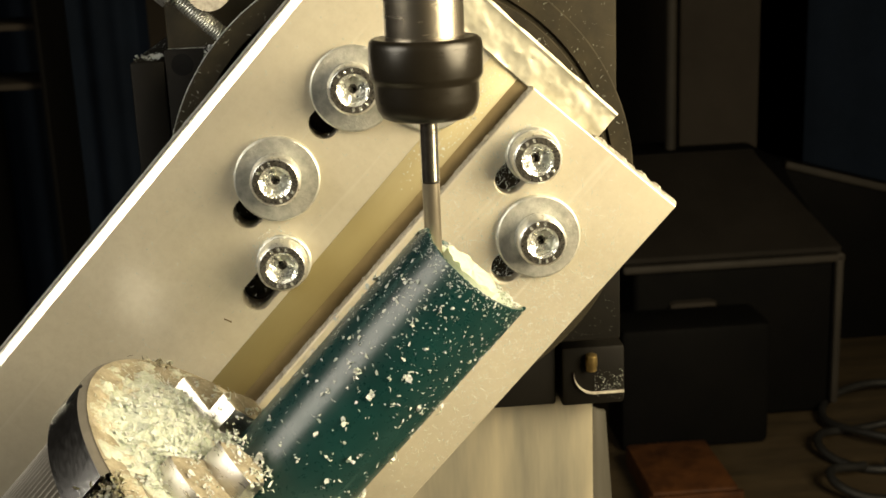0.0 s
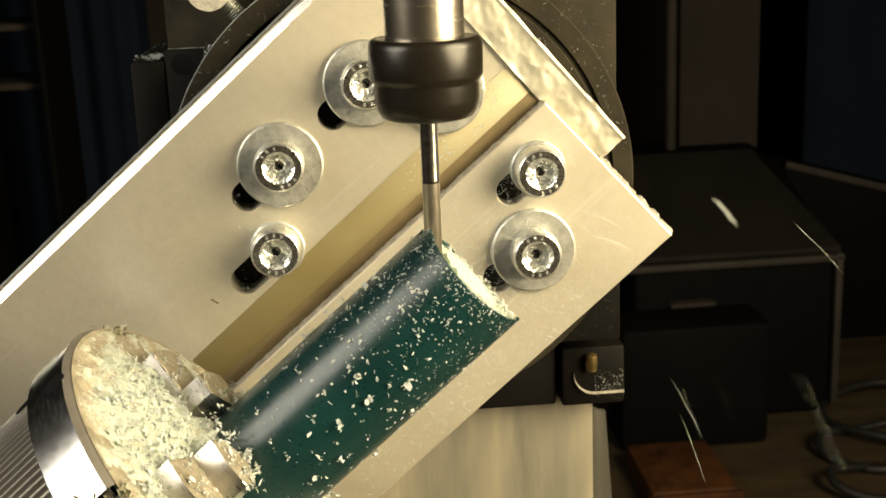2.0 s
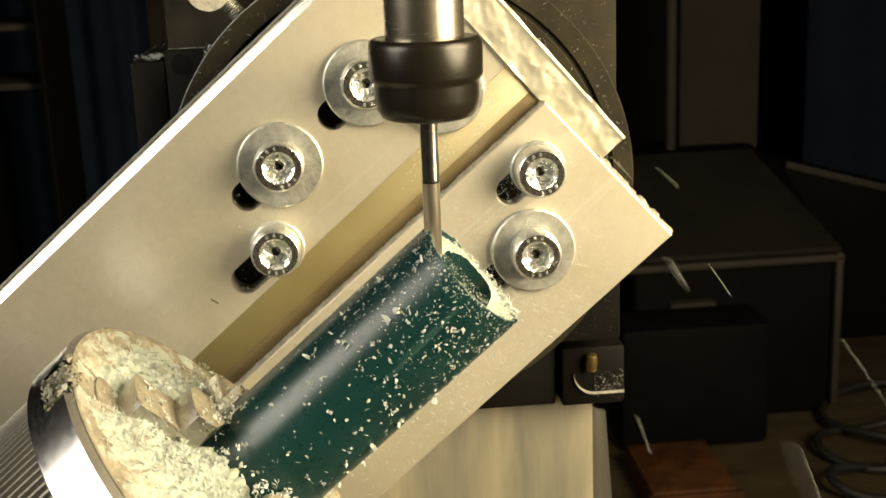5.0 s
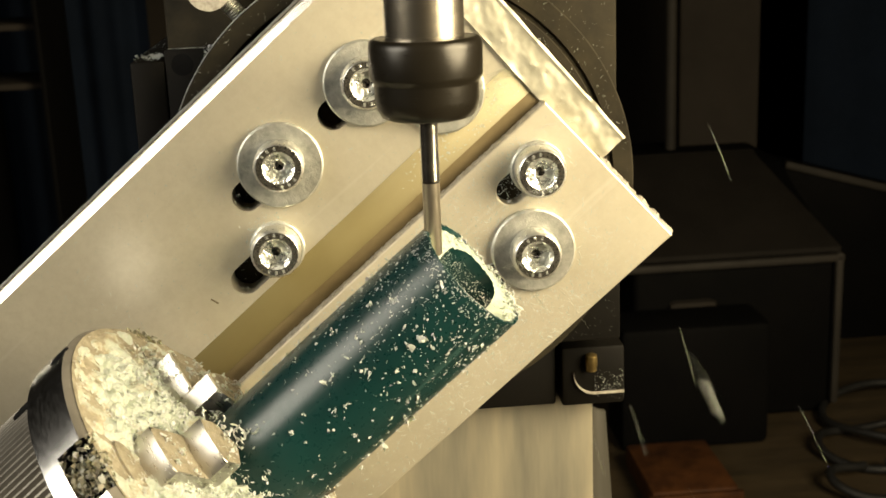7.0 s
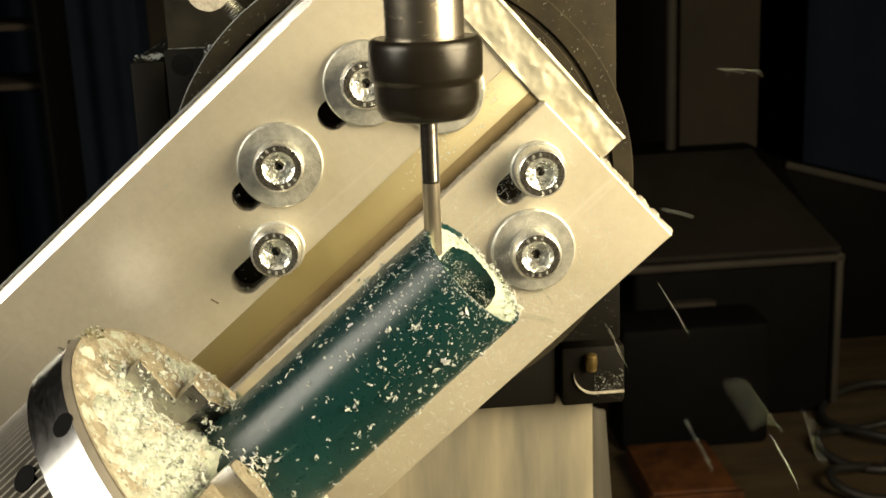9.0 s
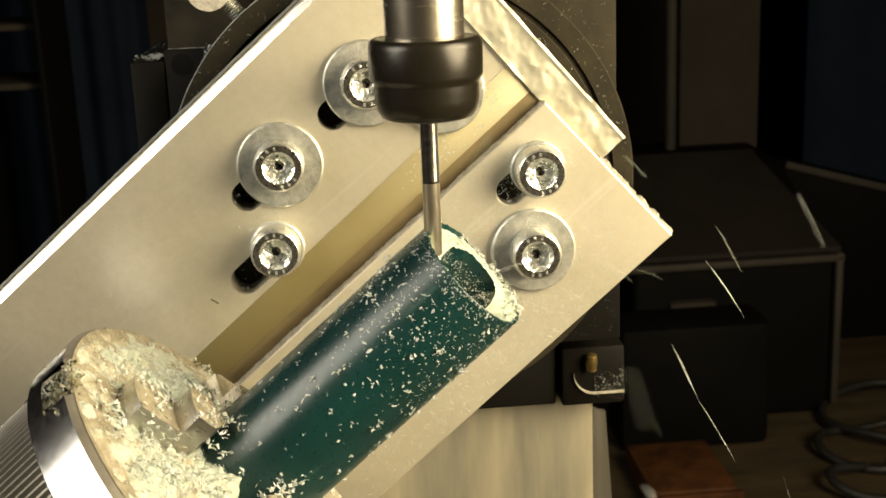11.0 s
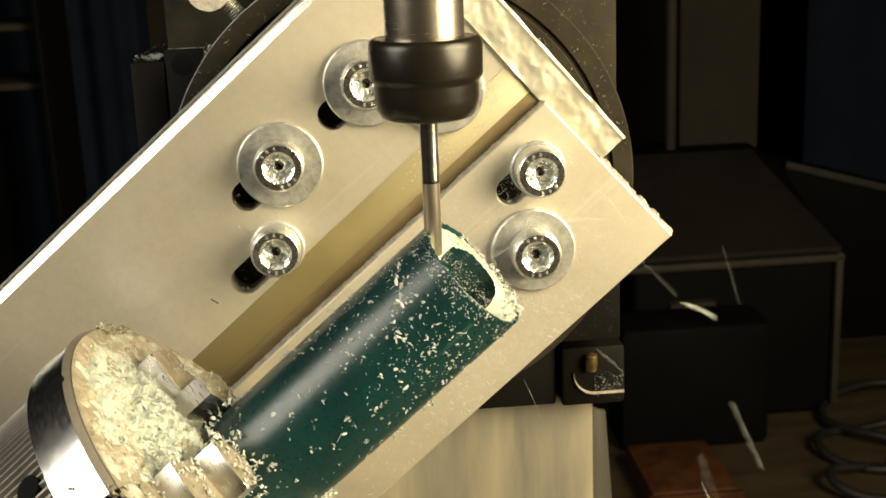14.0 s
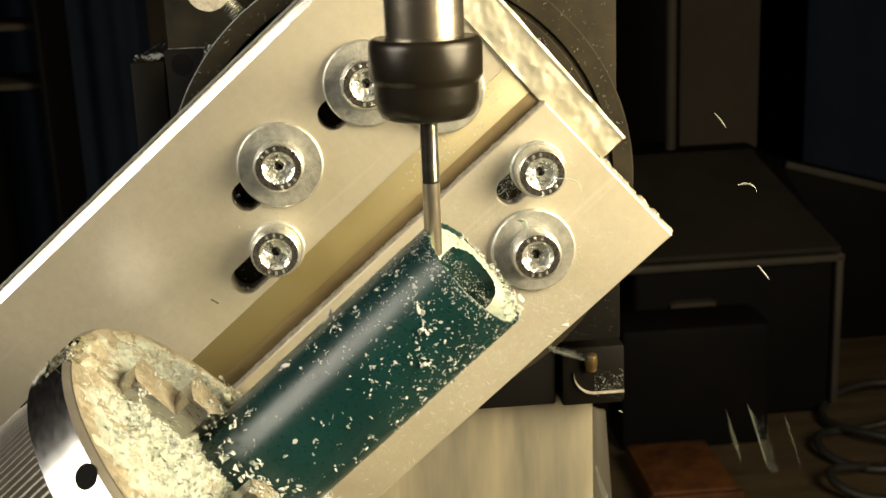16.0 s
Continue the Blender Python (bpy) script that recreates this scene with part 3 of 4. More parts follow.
def heap_parts():
    rng = random.Random(21)
    bm = bmesh.new()
    rings, segs = 70, 330
    grid = []

    def high(r, ps):
        lump = noise.fractal(Vector((r * math.cos(ps), r * math.sin(ps), 2.0)) * 0.13, 0.9, 2.2, 4)
        side = 0.62 - 0.22 * math.cos(4 * (ps - radians(JAW))) + 0.16 * math.sin(ps + 0.6)
        fall = max(0.0, 1 - (max(0.0, r - 13) / 26.0) ** 2)
        lump += 0.5 * noise.fractal(Vector((r * math.cos(ps), r * math.sin(ps), 9.0)) * 0.75, 0.8, 2.2, 4)
        return max(-0.8, 6.0 * fall * side + 2.0 * lump * (0.15 + fall) - 0.6 - 1.0 * (1 - fall))

    for i in range(rings):
        r = 9 + 29.5 * i / (rings - 1)
        for k in range(segs):
            ps = 2 * math.pi * k / segs
            grid.append(bm.verts.new(around(math.degrees(ps), r, -54.4 + high(r, ps))))
    for i in range(rings - 1):
        for k in range(segs):
            a, b = i * segs + k, i * segs + (k + 1) % segs
            bm.faces.new((grid[a], grid[b], grid[b + segs], grid[a + segs]))
    part("packed_shavings", bm, HEAP, heap, "packed pale green wax shavings")
    # tan wax smeared thinly over the outer face
    bm = bmesh.new()
    grid = []
    for i in range(56):
        r = 18 + 20.6 * i / 55
        for k in range(segs):
            ps = 2 * math.pi * k / segs
            p = Vector((r * math.cos(ps), r * math.sin(ps), 5.0))
            grid.append(bm.verts.new(around(math.degrees(ps), r, -54.55 + 1.0 * max(0.0, noise.fractal(p * 0.28, 0.9, 2.0, 5) + 0.22) * min(1.0, (38.6 - r) / 1.5))))
    for i in range(55):
        for k in range(segs):
            a, b = i * segs + k, i * segs + (k + 1) % segs
            bm.faces.new((grid[a], grid[b], grid[b + segs], grid[a + segs]))
    part("smeared_wax", bm, SMEAR, heap, "tan wax smeared over the steel face")
    bm = bmesh.new()
    for k in range(15000):
        r, ps = rng.triangular(11, 39, 22), rng.uniform(0, 2 * math.pi)
        h = high(r, ps)
        if h < 0.3 and rng.random() < 0.5:
            continue
        at = around(math.degrees(ps), r, -54.4 + max(h, 0) + rng.uniform(0, 0.4))
        if rng.random() < 0.45:
            thread(bm, rng, at, (1, 0, 0), rng.uniform(0.4, 1.5), 0.5)
        else:
            flake(bm, rng, at, (1, 0, 0), rng.choice((0.2, 0.25, 0.35, 0.5, 0.8)) * rng.uniform(0.7, 1.2), 0.5)
    for k in range(120):
        r, ps = rng.triangular(12, 37, 22), rng.uniform(0, 2 * math.pi)
        clump(bm, rng, around(math.degrees(ps), r, -54.0 + max(high(r, ps), 0)), (1, 0, 0), rng.uniform(0.9, 2.0))
    for k in range(90):
        psi = JAW + 90 * (k % 4) + rng.gauss(0, 12)
        step = rng.random()
        p = around(psi, rng.uniform(12.5, 19.5), -45.2) if step < 0.5 else around(psi, rng.uniform(21.5, 28.5), -49.5)
        clump(bm, rng, p, (1, 0, 0), rng.uniform(0.6, 1.7))
    for k in range(900):
        psi, r = JAW + 90 * (k % 4) + rng.gauss(0, 13), rng.uniform(11.9, 34)
        top = -45.2 if r < 20 else -49.5 if r < 29 else -53.0
        at = around(psi, r, top - rng.random() * (0.3 if abs(rng.gauss(0, 1)) < 1 else 3))
        (thread if k % 2 else flake)(bm, rng, at, (1, 0, 0), rng.uniform(0.4, 1.3), 0.6)
    for k in range(60):
        psi = JAW + 90 * (k % 4) + rng.gauss(0, 24)
        clump(bm, rng, around(psi, rng.uniform(12.0, 14.5), rng.uniform(-49, -43.5)), (1, 0, 0), rng.uniform(0.9, 2.2))
    part("loose_shavings", bm, CHIP, heap, "loose curled wax shavings", 0)


heap_parts()

# ---- the wax tube ----
TUBE_R = 11.7
tube = thing("wax_tube", "dark green carving wax tube with pale ragged milled end", "wax tube")


def tube_parts():
    rng = random.Random(5)
    segs = 120

    bm = bmesh.new()
    rows = [(10.5, -58), (TUBE_R, -57.5)] + [(TUBE_R, -57.5 + 57.0 * k / 12) for k in range(1, 13)] + [(TUBE_R - 0.2, -0.4)]
    grid = []
    for i, (r, h) in enumerate(rows):
        for k in range(segs):
            a = 2 * math.pi * k / segs
            grid.append(bm.verts.new((h, r * math.cos(a), r * math.sin(a))))
    for i in range(len(rows) - 1):
        for k in range(segs):
            a, b = i * segs + k, i * segs + (k + 1) % segs
            bm.faces.new((grid[a], grid[b], grid[b + segs], grid[a + segs]))
    part("tube_wall", bm, WAX, tube, "smooth dark green wax")
    bm = bmesh.new()
    for k in range(420):
        a = rng.uniform(0, 360)
        x = rng.uniform(-46, 0)
        p = around(a, TUBE_R + 0.03, x)
        if k % 4 == 0:
            clump(bm, rng, p, p * Vector((0, 1, 1)), rng.choice((0.8, 1.0, 1.3, 1.8)))
        elif k % 3 == 0:
            thread(bm, rng, p, p * Vector((0, 1, 1)), rng.uniform(0.4, 1.1), 0.25)
        else:
            flake(bm, rng, p, p * Vector((0, 1, 1)), rng.choice((0.25, 0.35, 0.5, 0.7, 0.9)) * rng.uniform(0.7, 1.2), 0.3)
    for k in range(200):
        p = around(rng.uniform(0, 360), TUBE_R + 0.02, rng.triangular(-30, 0, -6))
        flake(bm, rng, p, p * Vector((0, 1, 1)), rng.uniform(0.5, 0.95), 0.4)
    for k in range(900):
        a = rng.uniform(0, 360)
        p = around(a, TUBE_R + 0.02, rng.triangular(-24, 0, -3))
        flake(bm, rng, p, p * Vector((0, 1, 1)), rng.uniform(0.12, 0.42), 0.25)
    tagged(part("wax_dust", bm, CHIP, tube, "pale flecks of wax stuck to the tube", 0), kind="stuff")


tube_parts()

# ---- the end that the cutter is shaping: the cut stays at the cutter while the wax turns under it ----
tube_end = thing("milled_tube_end", "slanting freshly milled hollow end of the green wax tube", "wax tube end")


def end_parts():
    rng = random.Random(15)
    segs = 160

    def edge(psi):
        c, q = math.cos(radians(psi)), math.sin(radians(psi))
        rough = 0.25 * noise.noise(Vector((c * 3, q * 3, 0.3))) + 0.2 * noise.noise(Vector((c * 11, q * 11, 4)))
        return 4.5 - 1.9 * c - 0.5 * q + rough * (1.0 if c < 0.2 else 0.35)

    def rings(rows, bm, keep=lambda psi: True):
        grid = [[bm.verts.new(around(360 * k / segs, r(360 * k / segs) if callable(r) else r, h(360 * k / segs))) for k in range(segs)] for r, h in rows]
        for p, q in zip(grid, grid[1:]):
            for k in range(segs):
                if keep(360 * (k + 0.5) / segs):
                    bm.faces.new((p[k], p[(k + 1) % segs], q[(k + 1) % segs], q[k]))
        bmesh.ops.delete(bm, geom=[v for v in bm.verts if not v.link_faces], context="VERTS")
        return bm

    def jag(r, drop, amp):
        return lambda p: edge(p) - drop - 0.62 * (11.7 - r) * max(0.0, math.cos(radians(p)) + 0.25) + amp * noise.noise(Vector((math.cos(radians(p)) * r, math.sin(radians(p)) * r, 7)) * 1.3)

    def lip(psi):
        return edge(psi) + 0.6 * max(0.0, min(1.0, (psi - 92) / 8, (172 - psi) / 14)) + 0.3 * noise.noise(Vector((psi * 0.3, 0, 0)))

    # the near half of the wall stays at the cut, the far half with the cut face swings out to fit the camera's view
    def near(psi):
        return psi < 88 or psi > 290

    wall = [(TUBE_R - 0.03, lambda p: -4.0), (TUBE_R - 0.012, lambda p: -0.75), (TUBE_R, lambda p: 0.2), (TUBE_R, lambda p: 0.5 * edge(p)), (TUBE_R, lambda p: lip(p) - 0.15), (TUBE_R - 0.15, lip), (TUBE_R - 0.5, lip), (10.9, jag(11.0, 0.12, 0.3)), (10.9, lambda p: -4.0)]
    part("end_wall", rings(wall, bmesh.new(), near), WAX, tube_end, "smooth dark green wax")
    far = [(TUBE_R - 0.03, lambda p: -0.75), (TUBE_R - 0.02, lambda p: 0.5 * edge(p)), (TUBE_R - 0.02, lambda p: lip(p) - 0.15), (TUBE_R - 0.15, lip), (TUBE_R - 0.5, lip), (10.9, jag(11.0, 0.12, 0.3))]
    cut_rim = part("cut_rim", rings(far, bmesh.new(), lambda p: not near(p)), WAX, tube_end, "far wall of the milled end")

    bore = lambda p: 6.1 + 0.25 * noise.noise(Vector((math.cos(radians(p)) * 2.5, math.sin(radians(p)) * 2.5, 2)))
    face = [(10.92, jag(11.0, 0.13, 0.3)), (9.8, jag(9.8, 0.3, 0.5)), (8.4, jag(8.4, 0.3, 0.5)), (7.2, jag(7.2, 0.4, 0.4)), (bore, jag(6.1, 0.5, 0.2))]
    part("cut_face", rings(face, bmesh.new()), CUT, cut_rim, "pale green freshly milled face")
    inside = [(bore, jag(6.1, 0.5, 0.2)), (bore, lambda p: -1.0), (6.0, lambda p: -12.0), (0.1, lambda p: -12.2)]
    part("bore", rings(inside, bmesh.new()), WAX, cut_rim, "dark bore speckled with wax")
    top = lambda p: 3.1 - 0.4 * math.cos(radians(p)) + 0.5 * noise.noise(Vector((math.cos(radians(p)), math.sin(radians(p)), 3)) * 4.0)
    core = part("core", rings([(5.9, lambda p: 0.0), (5.9, top), (5.0, lambda p: 0.8 * top(p + 20) + 0.5), (4.0, lambda p: 0.7 * top(p - 15) + 1.0), (2.4, lambda p: 0.6 * top(p + 40) + 1.1), (0.1, lambda p: 3.0)], bmesh.new()), CUT, tube_end, "pale core that sinks into the bore to fit the view")
    bm = bmesh.new()
    for k in range(520):
        psi, r = rng.uniform(80, 300), rng.triangular(6.5, 11.6, 10)
        (thread if k % 2 else flake)(bm, rng, around(psi, r, edge(psi) - 0.3 + rng.uniform(-0.2, 0.25)), (1, 0, 0), rng.uniform(0.25, 0.9), 0.6)
    for k in range(30):
        psi = rng.triangular(130, 275, 245)
        clump(bm, rng, around(psi, rng.uniform(9.0, 11.6), edge(psi) + rng.uniform(-0.3, 0.3)), (1, 0, 0), rng.uniform(0.6, 1.7))
    for k in range(60):
        psi = rng.triangular(150, 285, 255)
        thread(bm, rng, around(psi, rng.uniform(10.5, 12.0), edge(psi) + rng.uniform(-0.3, 0.5)), (1, 0, 0), rng.uniform(1.2, 2.6), 0.8)
    for k in range(1500):
        p = around(rng.uniform(0, 360), 5.9, rng.uniform(-6, 4.0))
        flake(bm, rng, p, -p * Vector((0, 1, 1)), rng.uniform(0.1, 0.3), 0.3)
    tagged(part("clinging_wax", bm, CHIP, cut_rim, "curled shavings clinging to the cut end", 0), kind="stuff")
    bm = bmesh.new()
    for k in range(330):
        psi = rng.uniform(-68, 86)
        p = around(psi, TUBE_R + 0.02, rng.uniform(-0.4, 0.95 * edge(psi)))
        flake(bm, rng, p, p * Vector((0, 1, 1)), rng.choice((0.15, 0.2, 0.25, 0.35, 0.5)), 0.25)
    tagged(part("wax_dust", bm, CHIP, tube_end, "pale flecks of wax stuck to the end", 0), kind="stuff")
    return cut_rim, core


CUT_RIM, CORE = end_parts()

# ---- spindle and cutter ----
spindle = thing("milling_spindle", "steel milling spindle with black collet nut and slim end mill", "milling spindle")


def spindle_parts():
    # heights run from the cutter's tip upwards
    part("shaft", lathe([(6.75, 37.6), (6.75, 150)], 64), SHAFT, spindle, "turned bare steel spindle shaft")
    part("collet_nut", lathe([(3.0, 24.3), (7.0, 24.4), (7.9, 24.8), (8.6, 26.1), (8.95, 27.8), (9.0, 30.3), (9.05, 30.7), (9.5, 31.2), (9.7, 31.9), (9.7, 36.6), (9.5, 37.5), (9.0, 38.0), (8.2, 38.1), (7.0, 37.7)], 96),
         NUT_BLACK, spindle, "blackened steel collet nut")
    part("collet", lathe([(3.4, 23.9), (3.4, 24.6), (1.0, 24.7)][::-1], 48), STEEL, spindle)
    bm = lathe([(0.2, 0), (1.45, 0.05), (1.54, 0.3), (1.54, 12.7), (1.6, 13.0), (1.6, 13.5), (1.58, 13.7), (1.6, 25)], 40)
    bm.faces.ensure_lookup_table()
    for i, fc in enumerate(bm.faces):
        fc.material_index = 1 if i // 40 < 4 else 0
    part("end_mill", bm, [CARBIDE, FLUTES], spindle, "slim carbide end mill, its flutes dulled by wax")


spindle_parts()

# ---- fixed stand behind the bracket ----
stand = thing("machine_stand", "black machine stand with round table housing, dusted with wax", "machine stand")


def stand_parts():
    px, pz = PIVOT[0], PIVOT[2]
    m = Matrix.Translation((px, 0, pz)) @ TO_FRONT
    part("table_housing", lathe([(46.5, -24), (46.5, -9.7), (46.7, -9.5), (50.9, -9.5), (51.2, -9.8), (51.2, -24)], 160, m=m), BLACK_DUST, stand, "round black table housing")
    # near-black backing ring paints the shade in the gap
    part("gap_ring", lathe([(45.0, -15.5), (48.5, -15.5), (48.5, -16.5), (45.0, -16.5)], 96, m=m), RECESS_SHADE, stand, "gap round the disc, its shade painted near-black")
    part("column", box(-57.5, 43.6, 24, 60, -31, 140, 1.0), BLACK_DUST, stand, "black machine column")
    part("column_foot", box(2.0, 41.2, 10.6, 23.9, -27.0, -0.2, 0.5), BLACK, stand, "black lower front of the column")
    part("column_face", box(2.0, 40.4, 10.2, 23.9, 0.0, 140, 0.5), BLACK_DUST, stand, "flat black front of the column")
    # side block and ledge take the darker black, which paints their shade
    part("side_block", box(-65.5, -57.95, 20, 92, -90, 41.0, 0.7), BLACK, stand, "side block, shade painted in with a darker black")
    part("ledge", box(-57.94, -30.0, 20.4, 23.9, -90, 43.4, 0.4), BLACK, stand, "ledge beside the housing, shade painted in darker black")
    # flat dark disc paints the hole's shade
    part("ledge_hole", lathe([(2.4, 0), (2.4, 0.06), (0.1, 0.07)], 28, m=Matrix.Translation((-54.2, 20.4, 40.0)) @ TO_FRONT), RECESS_SHADE, stand, "hole in the ledge painted as a dark disc")
    bm = box(-80, 27.6, 20, 60, -46.3, -31, 0.8)
    part("base_block", bm, BLACK, stand, "black base block")
    part("bearing_block", box(28.6, 44.0, 18, 50, -46.2, -31.2, 1.0), BLACK, stand, "black bearing block with a groove")
    # raised curved lip and brass pin on the bearing block
    bm = bmesh.new()
    prev = None
    for k in range(15):
        t = k / 14
        if t < 0.5:
            a = math.pi * (1 + t)
            x, z = 36.5 + 5.0 * math.cos(a), -37.8 + 5.4 * math.sin(a)
        else:
            x, z = 36.5 + (t - 0.5) * 14.5, -43.2
        cur = [bm.verts.new((x, 17.4, z)), bm.verts.new((x, 17.4, z + 0.5)), bm.verts.new((x, 18.2, z + 0.5)), bm.verts.new((x, 18.2, z))]
        if prev:
            for i in range(4):
                bm.faces.new((prev[i], prev[(i + 1) % 4], cur[(i + 1) % 4], cur[i]))
        prev = cur
    part("groove_lip", bm, ALU_EDGE, stand, "pale raised edge of the groove", 0)
    part("pin", lathe([(1.3, -36.8), (1.3, -35.8), (1.5, -35.5), (1.4, -33.0), (0.8, -32.6)], 24, m=Matrix.Translation((35.6, 17.0, 0))), BRASS, stand, "short brass pin")
    part("cap_knob", lathe([(3.0, 0), (4.3, 0.5), (4.6, 1.2), (4.6, 6)], 40, m=Matrix.Translation((-46.2, 16, 56.5)) @ TO_FRONT), ALU_EDGE, stand, "round dull metal cap")


stand_parts()


def stand_dust():
    rng = random.Random(31)
    bm = bmesh.new()
    px, pz = PIVOT[0], PIVOT[2]
    for k in range(3600):
        a = rng.uniform(1.7, 3.1)
        flake(bm, rng, (px + 51.25 * math.cos(a), rng.uniform(9.9, 13.5), pz + 51.25 * math.sin(a)), (math.cos(a), -0.3, math.sin(a)), rng.uniform(0.18, 0.46), 0.5)
    for k in range(1100):
        a, r = rng.uniform(0.0, 3.1), rng.uniform(36, 51)
        at = (px + r * math.cos(a), 8.88 if r < 45.2 else 9.47, pz + r * math.sin(a))
        if not 45.2 < r < 46.8:
            flake(bm, rng, at, (0, -1, 0), rng.uniform(0.05, 0.17), 0.1) if k % 8 else thread(bm, rng, at, (0, -1, 0), rng.uniform(0.4, 1.0))
    for k in range(46):
        clump(bm, rng, (-61.3 + rng.gauss(0, 1.5), 29 + rng.gauss(0, 3.0), 41.15), (0, 0, 1), rng.uniform(0.5, 1.2))
    for k in range(200):
        flake(bm, rng, (rng.uniform(-65, -58), rng.uniform(20.5, 80), 41.03), (0, 0, 1), rng.uniform(0.1, 0.35), 0.4)
    for k in range(160):
        flake(bm, rng, (rng.uniform(-57, -46.5), rng.uniform(20.4, 21.6), 43.45), (0, 0, 1), rng.uniform(0.1, 0.4), 0.5)
    for k in range(60):
        flake(bm, rng, (-47.6 + rng.gauss(0, 0.9), 20.2, 42.6 + rng.gauss(0, 0.9)), (0, -1, 0.5), rng.uniform(0.2, 0.6))
    for k in range(420):
        flake(bm, rng, (rng.uniform(22, 40), 10.15, rng.uniform(-26, 60)), (0, -1, 0), rng.uniform(0.05, 0.2), 0.1)
    for k in range(150):
        flake(bm, rng, (rng.uniform(36.5, 43.5), 17.95, rng.gauss(-40.6, 1.7)), (0, -1, 0), rng.uniform(0.08, 0.3))
    tagged(part("wax_dust", bm, CHIP, stand, "wax shavings lying on the black stand", 0), kind="stuff")


stand_dust()


def lower_cover():
    cover = thing("sheet_cover", "pale metal sheet cover below the stand", "sheet cover")
    bm = bmesh.new()
    path = [(-60, 27), (30, 26), (37.6, 26)]
    cols = []
    for x, y in path:
        cols.append((bm.verts.new((x, y, -46.4)), bm.verts.new((x, y, -190))))
    for a, b in zip(cols, cols[1:]):
        bm.faces.new((a[0], b[0], b[1], a[1]))
    ext = bmesh.ops.extrude_face_region(bm, geom=bm.faces[:])
    for v in ext["geom"]:
        if isinstance(v, bmesh.types.BMVert):
            v.co.y += 1.5
    part("front_sheet", bm, SHEET, cover, "pale metal sheet with painted vertical reflections")
    bm = bmesh.new()
    cols = []
    for k in range(9):
        t = k / 8
        cols.append((bm.verts.new((38.0 + 4.2 * t, 28 + 4 * t * t, -51 - 3 * t)), bm.verts.new((38.0 + 14 * t, 28 + 9 * t * t, -190))))
    for a, b in zip(cols, cols[1:]):
        bm.faces.new((a[0], b[0], b[1], a[1]))
    ext = bmesh.ops.extrude_face_region(bm, geom=bm.faces[:])
    for v in ext["geom"]:
        if isinstance(v, bmesh.types.BMVert):
            v.co.y += 1.5
    part("curved_side", bm, SHADED_SIDE, cover, "curved side of the cover, darkened in colour for shade")
    part("foot", box(-60, 40, 27, 60, FLOOR_Z, -188, 1), BLACK, cover)


lower_cover()


# ---- the dark workshop behind ----
def background():
    case = thing("equipment_case", "black equipment case with a sloping lid standing behind the machine", "equipment case")
    bm = bmesh.new()
    prof = [(642, FLOOR_Z), (642, -202), (664, -197), (770, -148), (880, -148), (880, FLOOR_Z)]
    rim = [[bm.verts.new((x, y, z)) for y, z in prof] for x in (196, 356)]
    bm.faces.new(rim[0])
    bm.faces.new(rim[1][::-1])
    for k in range(len(prof)):
        bm.faces.new((rim[0][k], rim[1][k], rim[1][(k + 1) % 6], rim[0][(k + 1) % 6]))
    bmesh.ops.bevel(bm, geom=bm.edges[:], offset=5, segments=3, profile=0.5, affect="EDGES")
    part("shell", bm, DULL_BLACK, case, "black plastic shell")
    lid = bmesh.new()
    quad = [lid.verts.new(v) for v in ((186, 640, -196), (358, 640, -196), (330, 772, -143), (180, 772, -143))]
    lid.faces.new(quad)
    ext = bmesh.ops.extrude_face_region(lid, geom=lid.faces[:])
    for v in ext["geom"]:
        if isinstance(v, bmesh.types.BMVert):
            v.co.z += 4
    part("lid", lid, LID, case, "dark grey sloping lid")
    part("lid_rim", box(178, 332, 770, 778, -150, -139, 2), PALE_TRIM, case, "grey rear rim of the lid")
    part("corner_trim", box(353, 359, 634, 642, FLOOR_Z + 10, -196, 2), PALE_TRIM, case, "grey corner edge")
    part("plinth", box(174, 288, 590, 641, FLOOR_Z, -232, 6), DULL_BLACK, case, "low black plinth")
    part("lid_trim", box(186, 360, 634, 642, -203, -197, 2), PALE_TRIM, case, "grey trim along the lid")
    # raised grey panel paints a highlight onto the case front
    part("front_highlight", box(222, 262, 636, 643, -296, -228, 6), WALL, case, "grey panel standing in for a highlight on the front")
    bin_box = thing("black_bin", "black plastic bin with a thin grey rim", "bin")
    m = Matrix.Translation((372, 800, -158)) @ Matrix.Rotation(radians(16), 4, "Y")
    part("bin_body", box(2, 190, 4, 90, -150, -5, 3, m=m), DULL_BLACK, bin_box)
    part("rim", box(0, 194, 0, 6, -6, 1, 2, m=m), PALE_TRIM, bin_box, "thin grey rim")
    pole = thing("upright_pole", "slim dark grey upright pole in the shadows", "pole")
    part("tube", lathe([(5, FLOOR_Z), (5, 700)], 24, m=Matrix.Translation((277, 840, 0))), PALE_TRIM, pole)
    panel = thing("storage_cabinet", "dark brown storage cabinet in the shadows", "cabinet")
    part("carcass", box(285, 366, 860, 1200, FLOOR_Z, 600, 4), WALL, panel)
    part("door", box(288, 363, 852, 859, FLOOR_Z + 20, 590, 3), WALL, panel)
    drape = thing("blue_curtain", "dark navy cloth hanging in the shadows", "curtain")
    for x0, x1 in ((-330, -190), (425, 760)):
        bm = bmesh.new()
        prev = None
        for k in range(41):
            x = x0 + (x1 - x0) * k / 40
            y = 900 + 5 * math.sin(k * 0.37) + 3 * math.sin(k * 0.9)
            cur = (bm.verts.new((x, y, 700)), bm.verts.new((x, y, FLOOR_Z + 10)), bm.verts.new((x, y + 3, FLOOR_Z + 10)), bm.verts.new((x, y + 3, 700)))
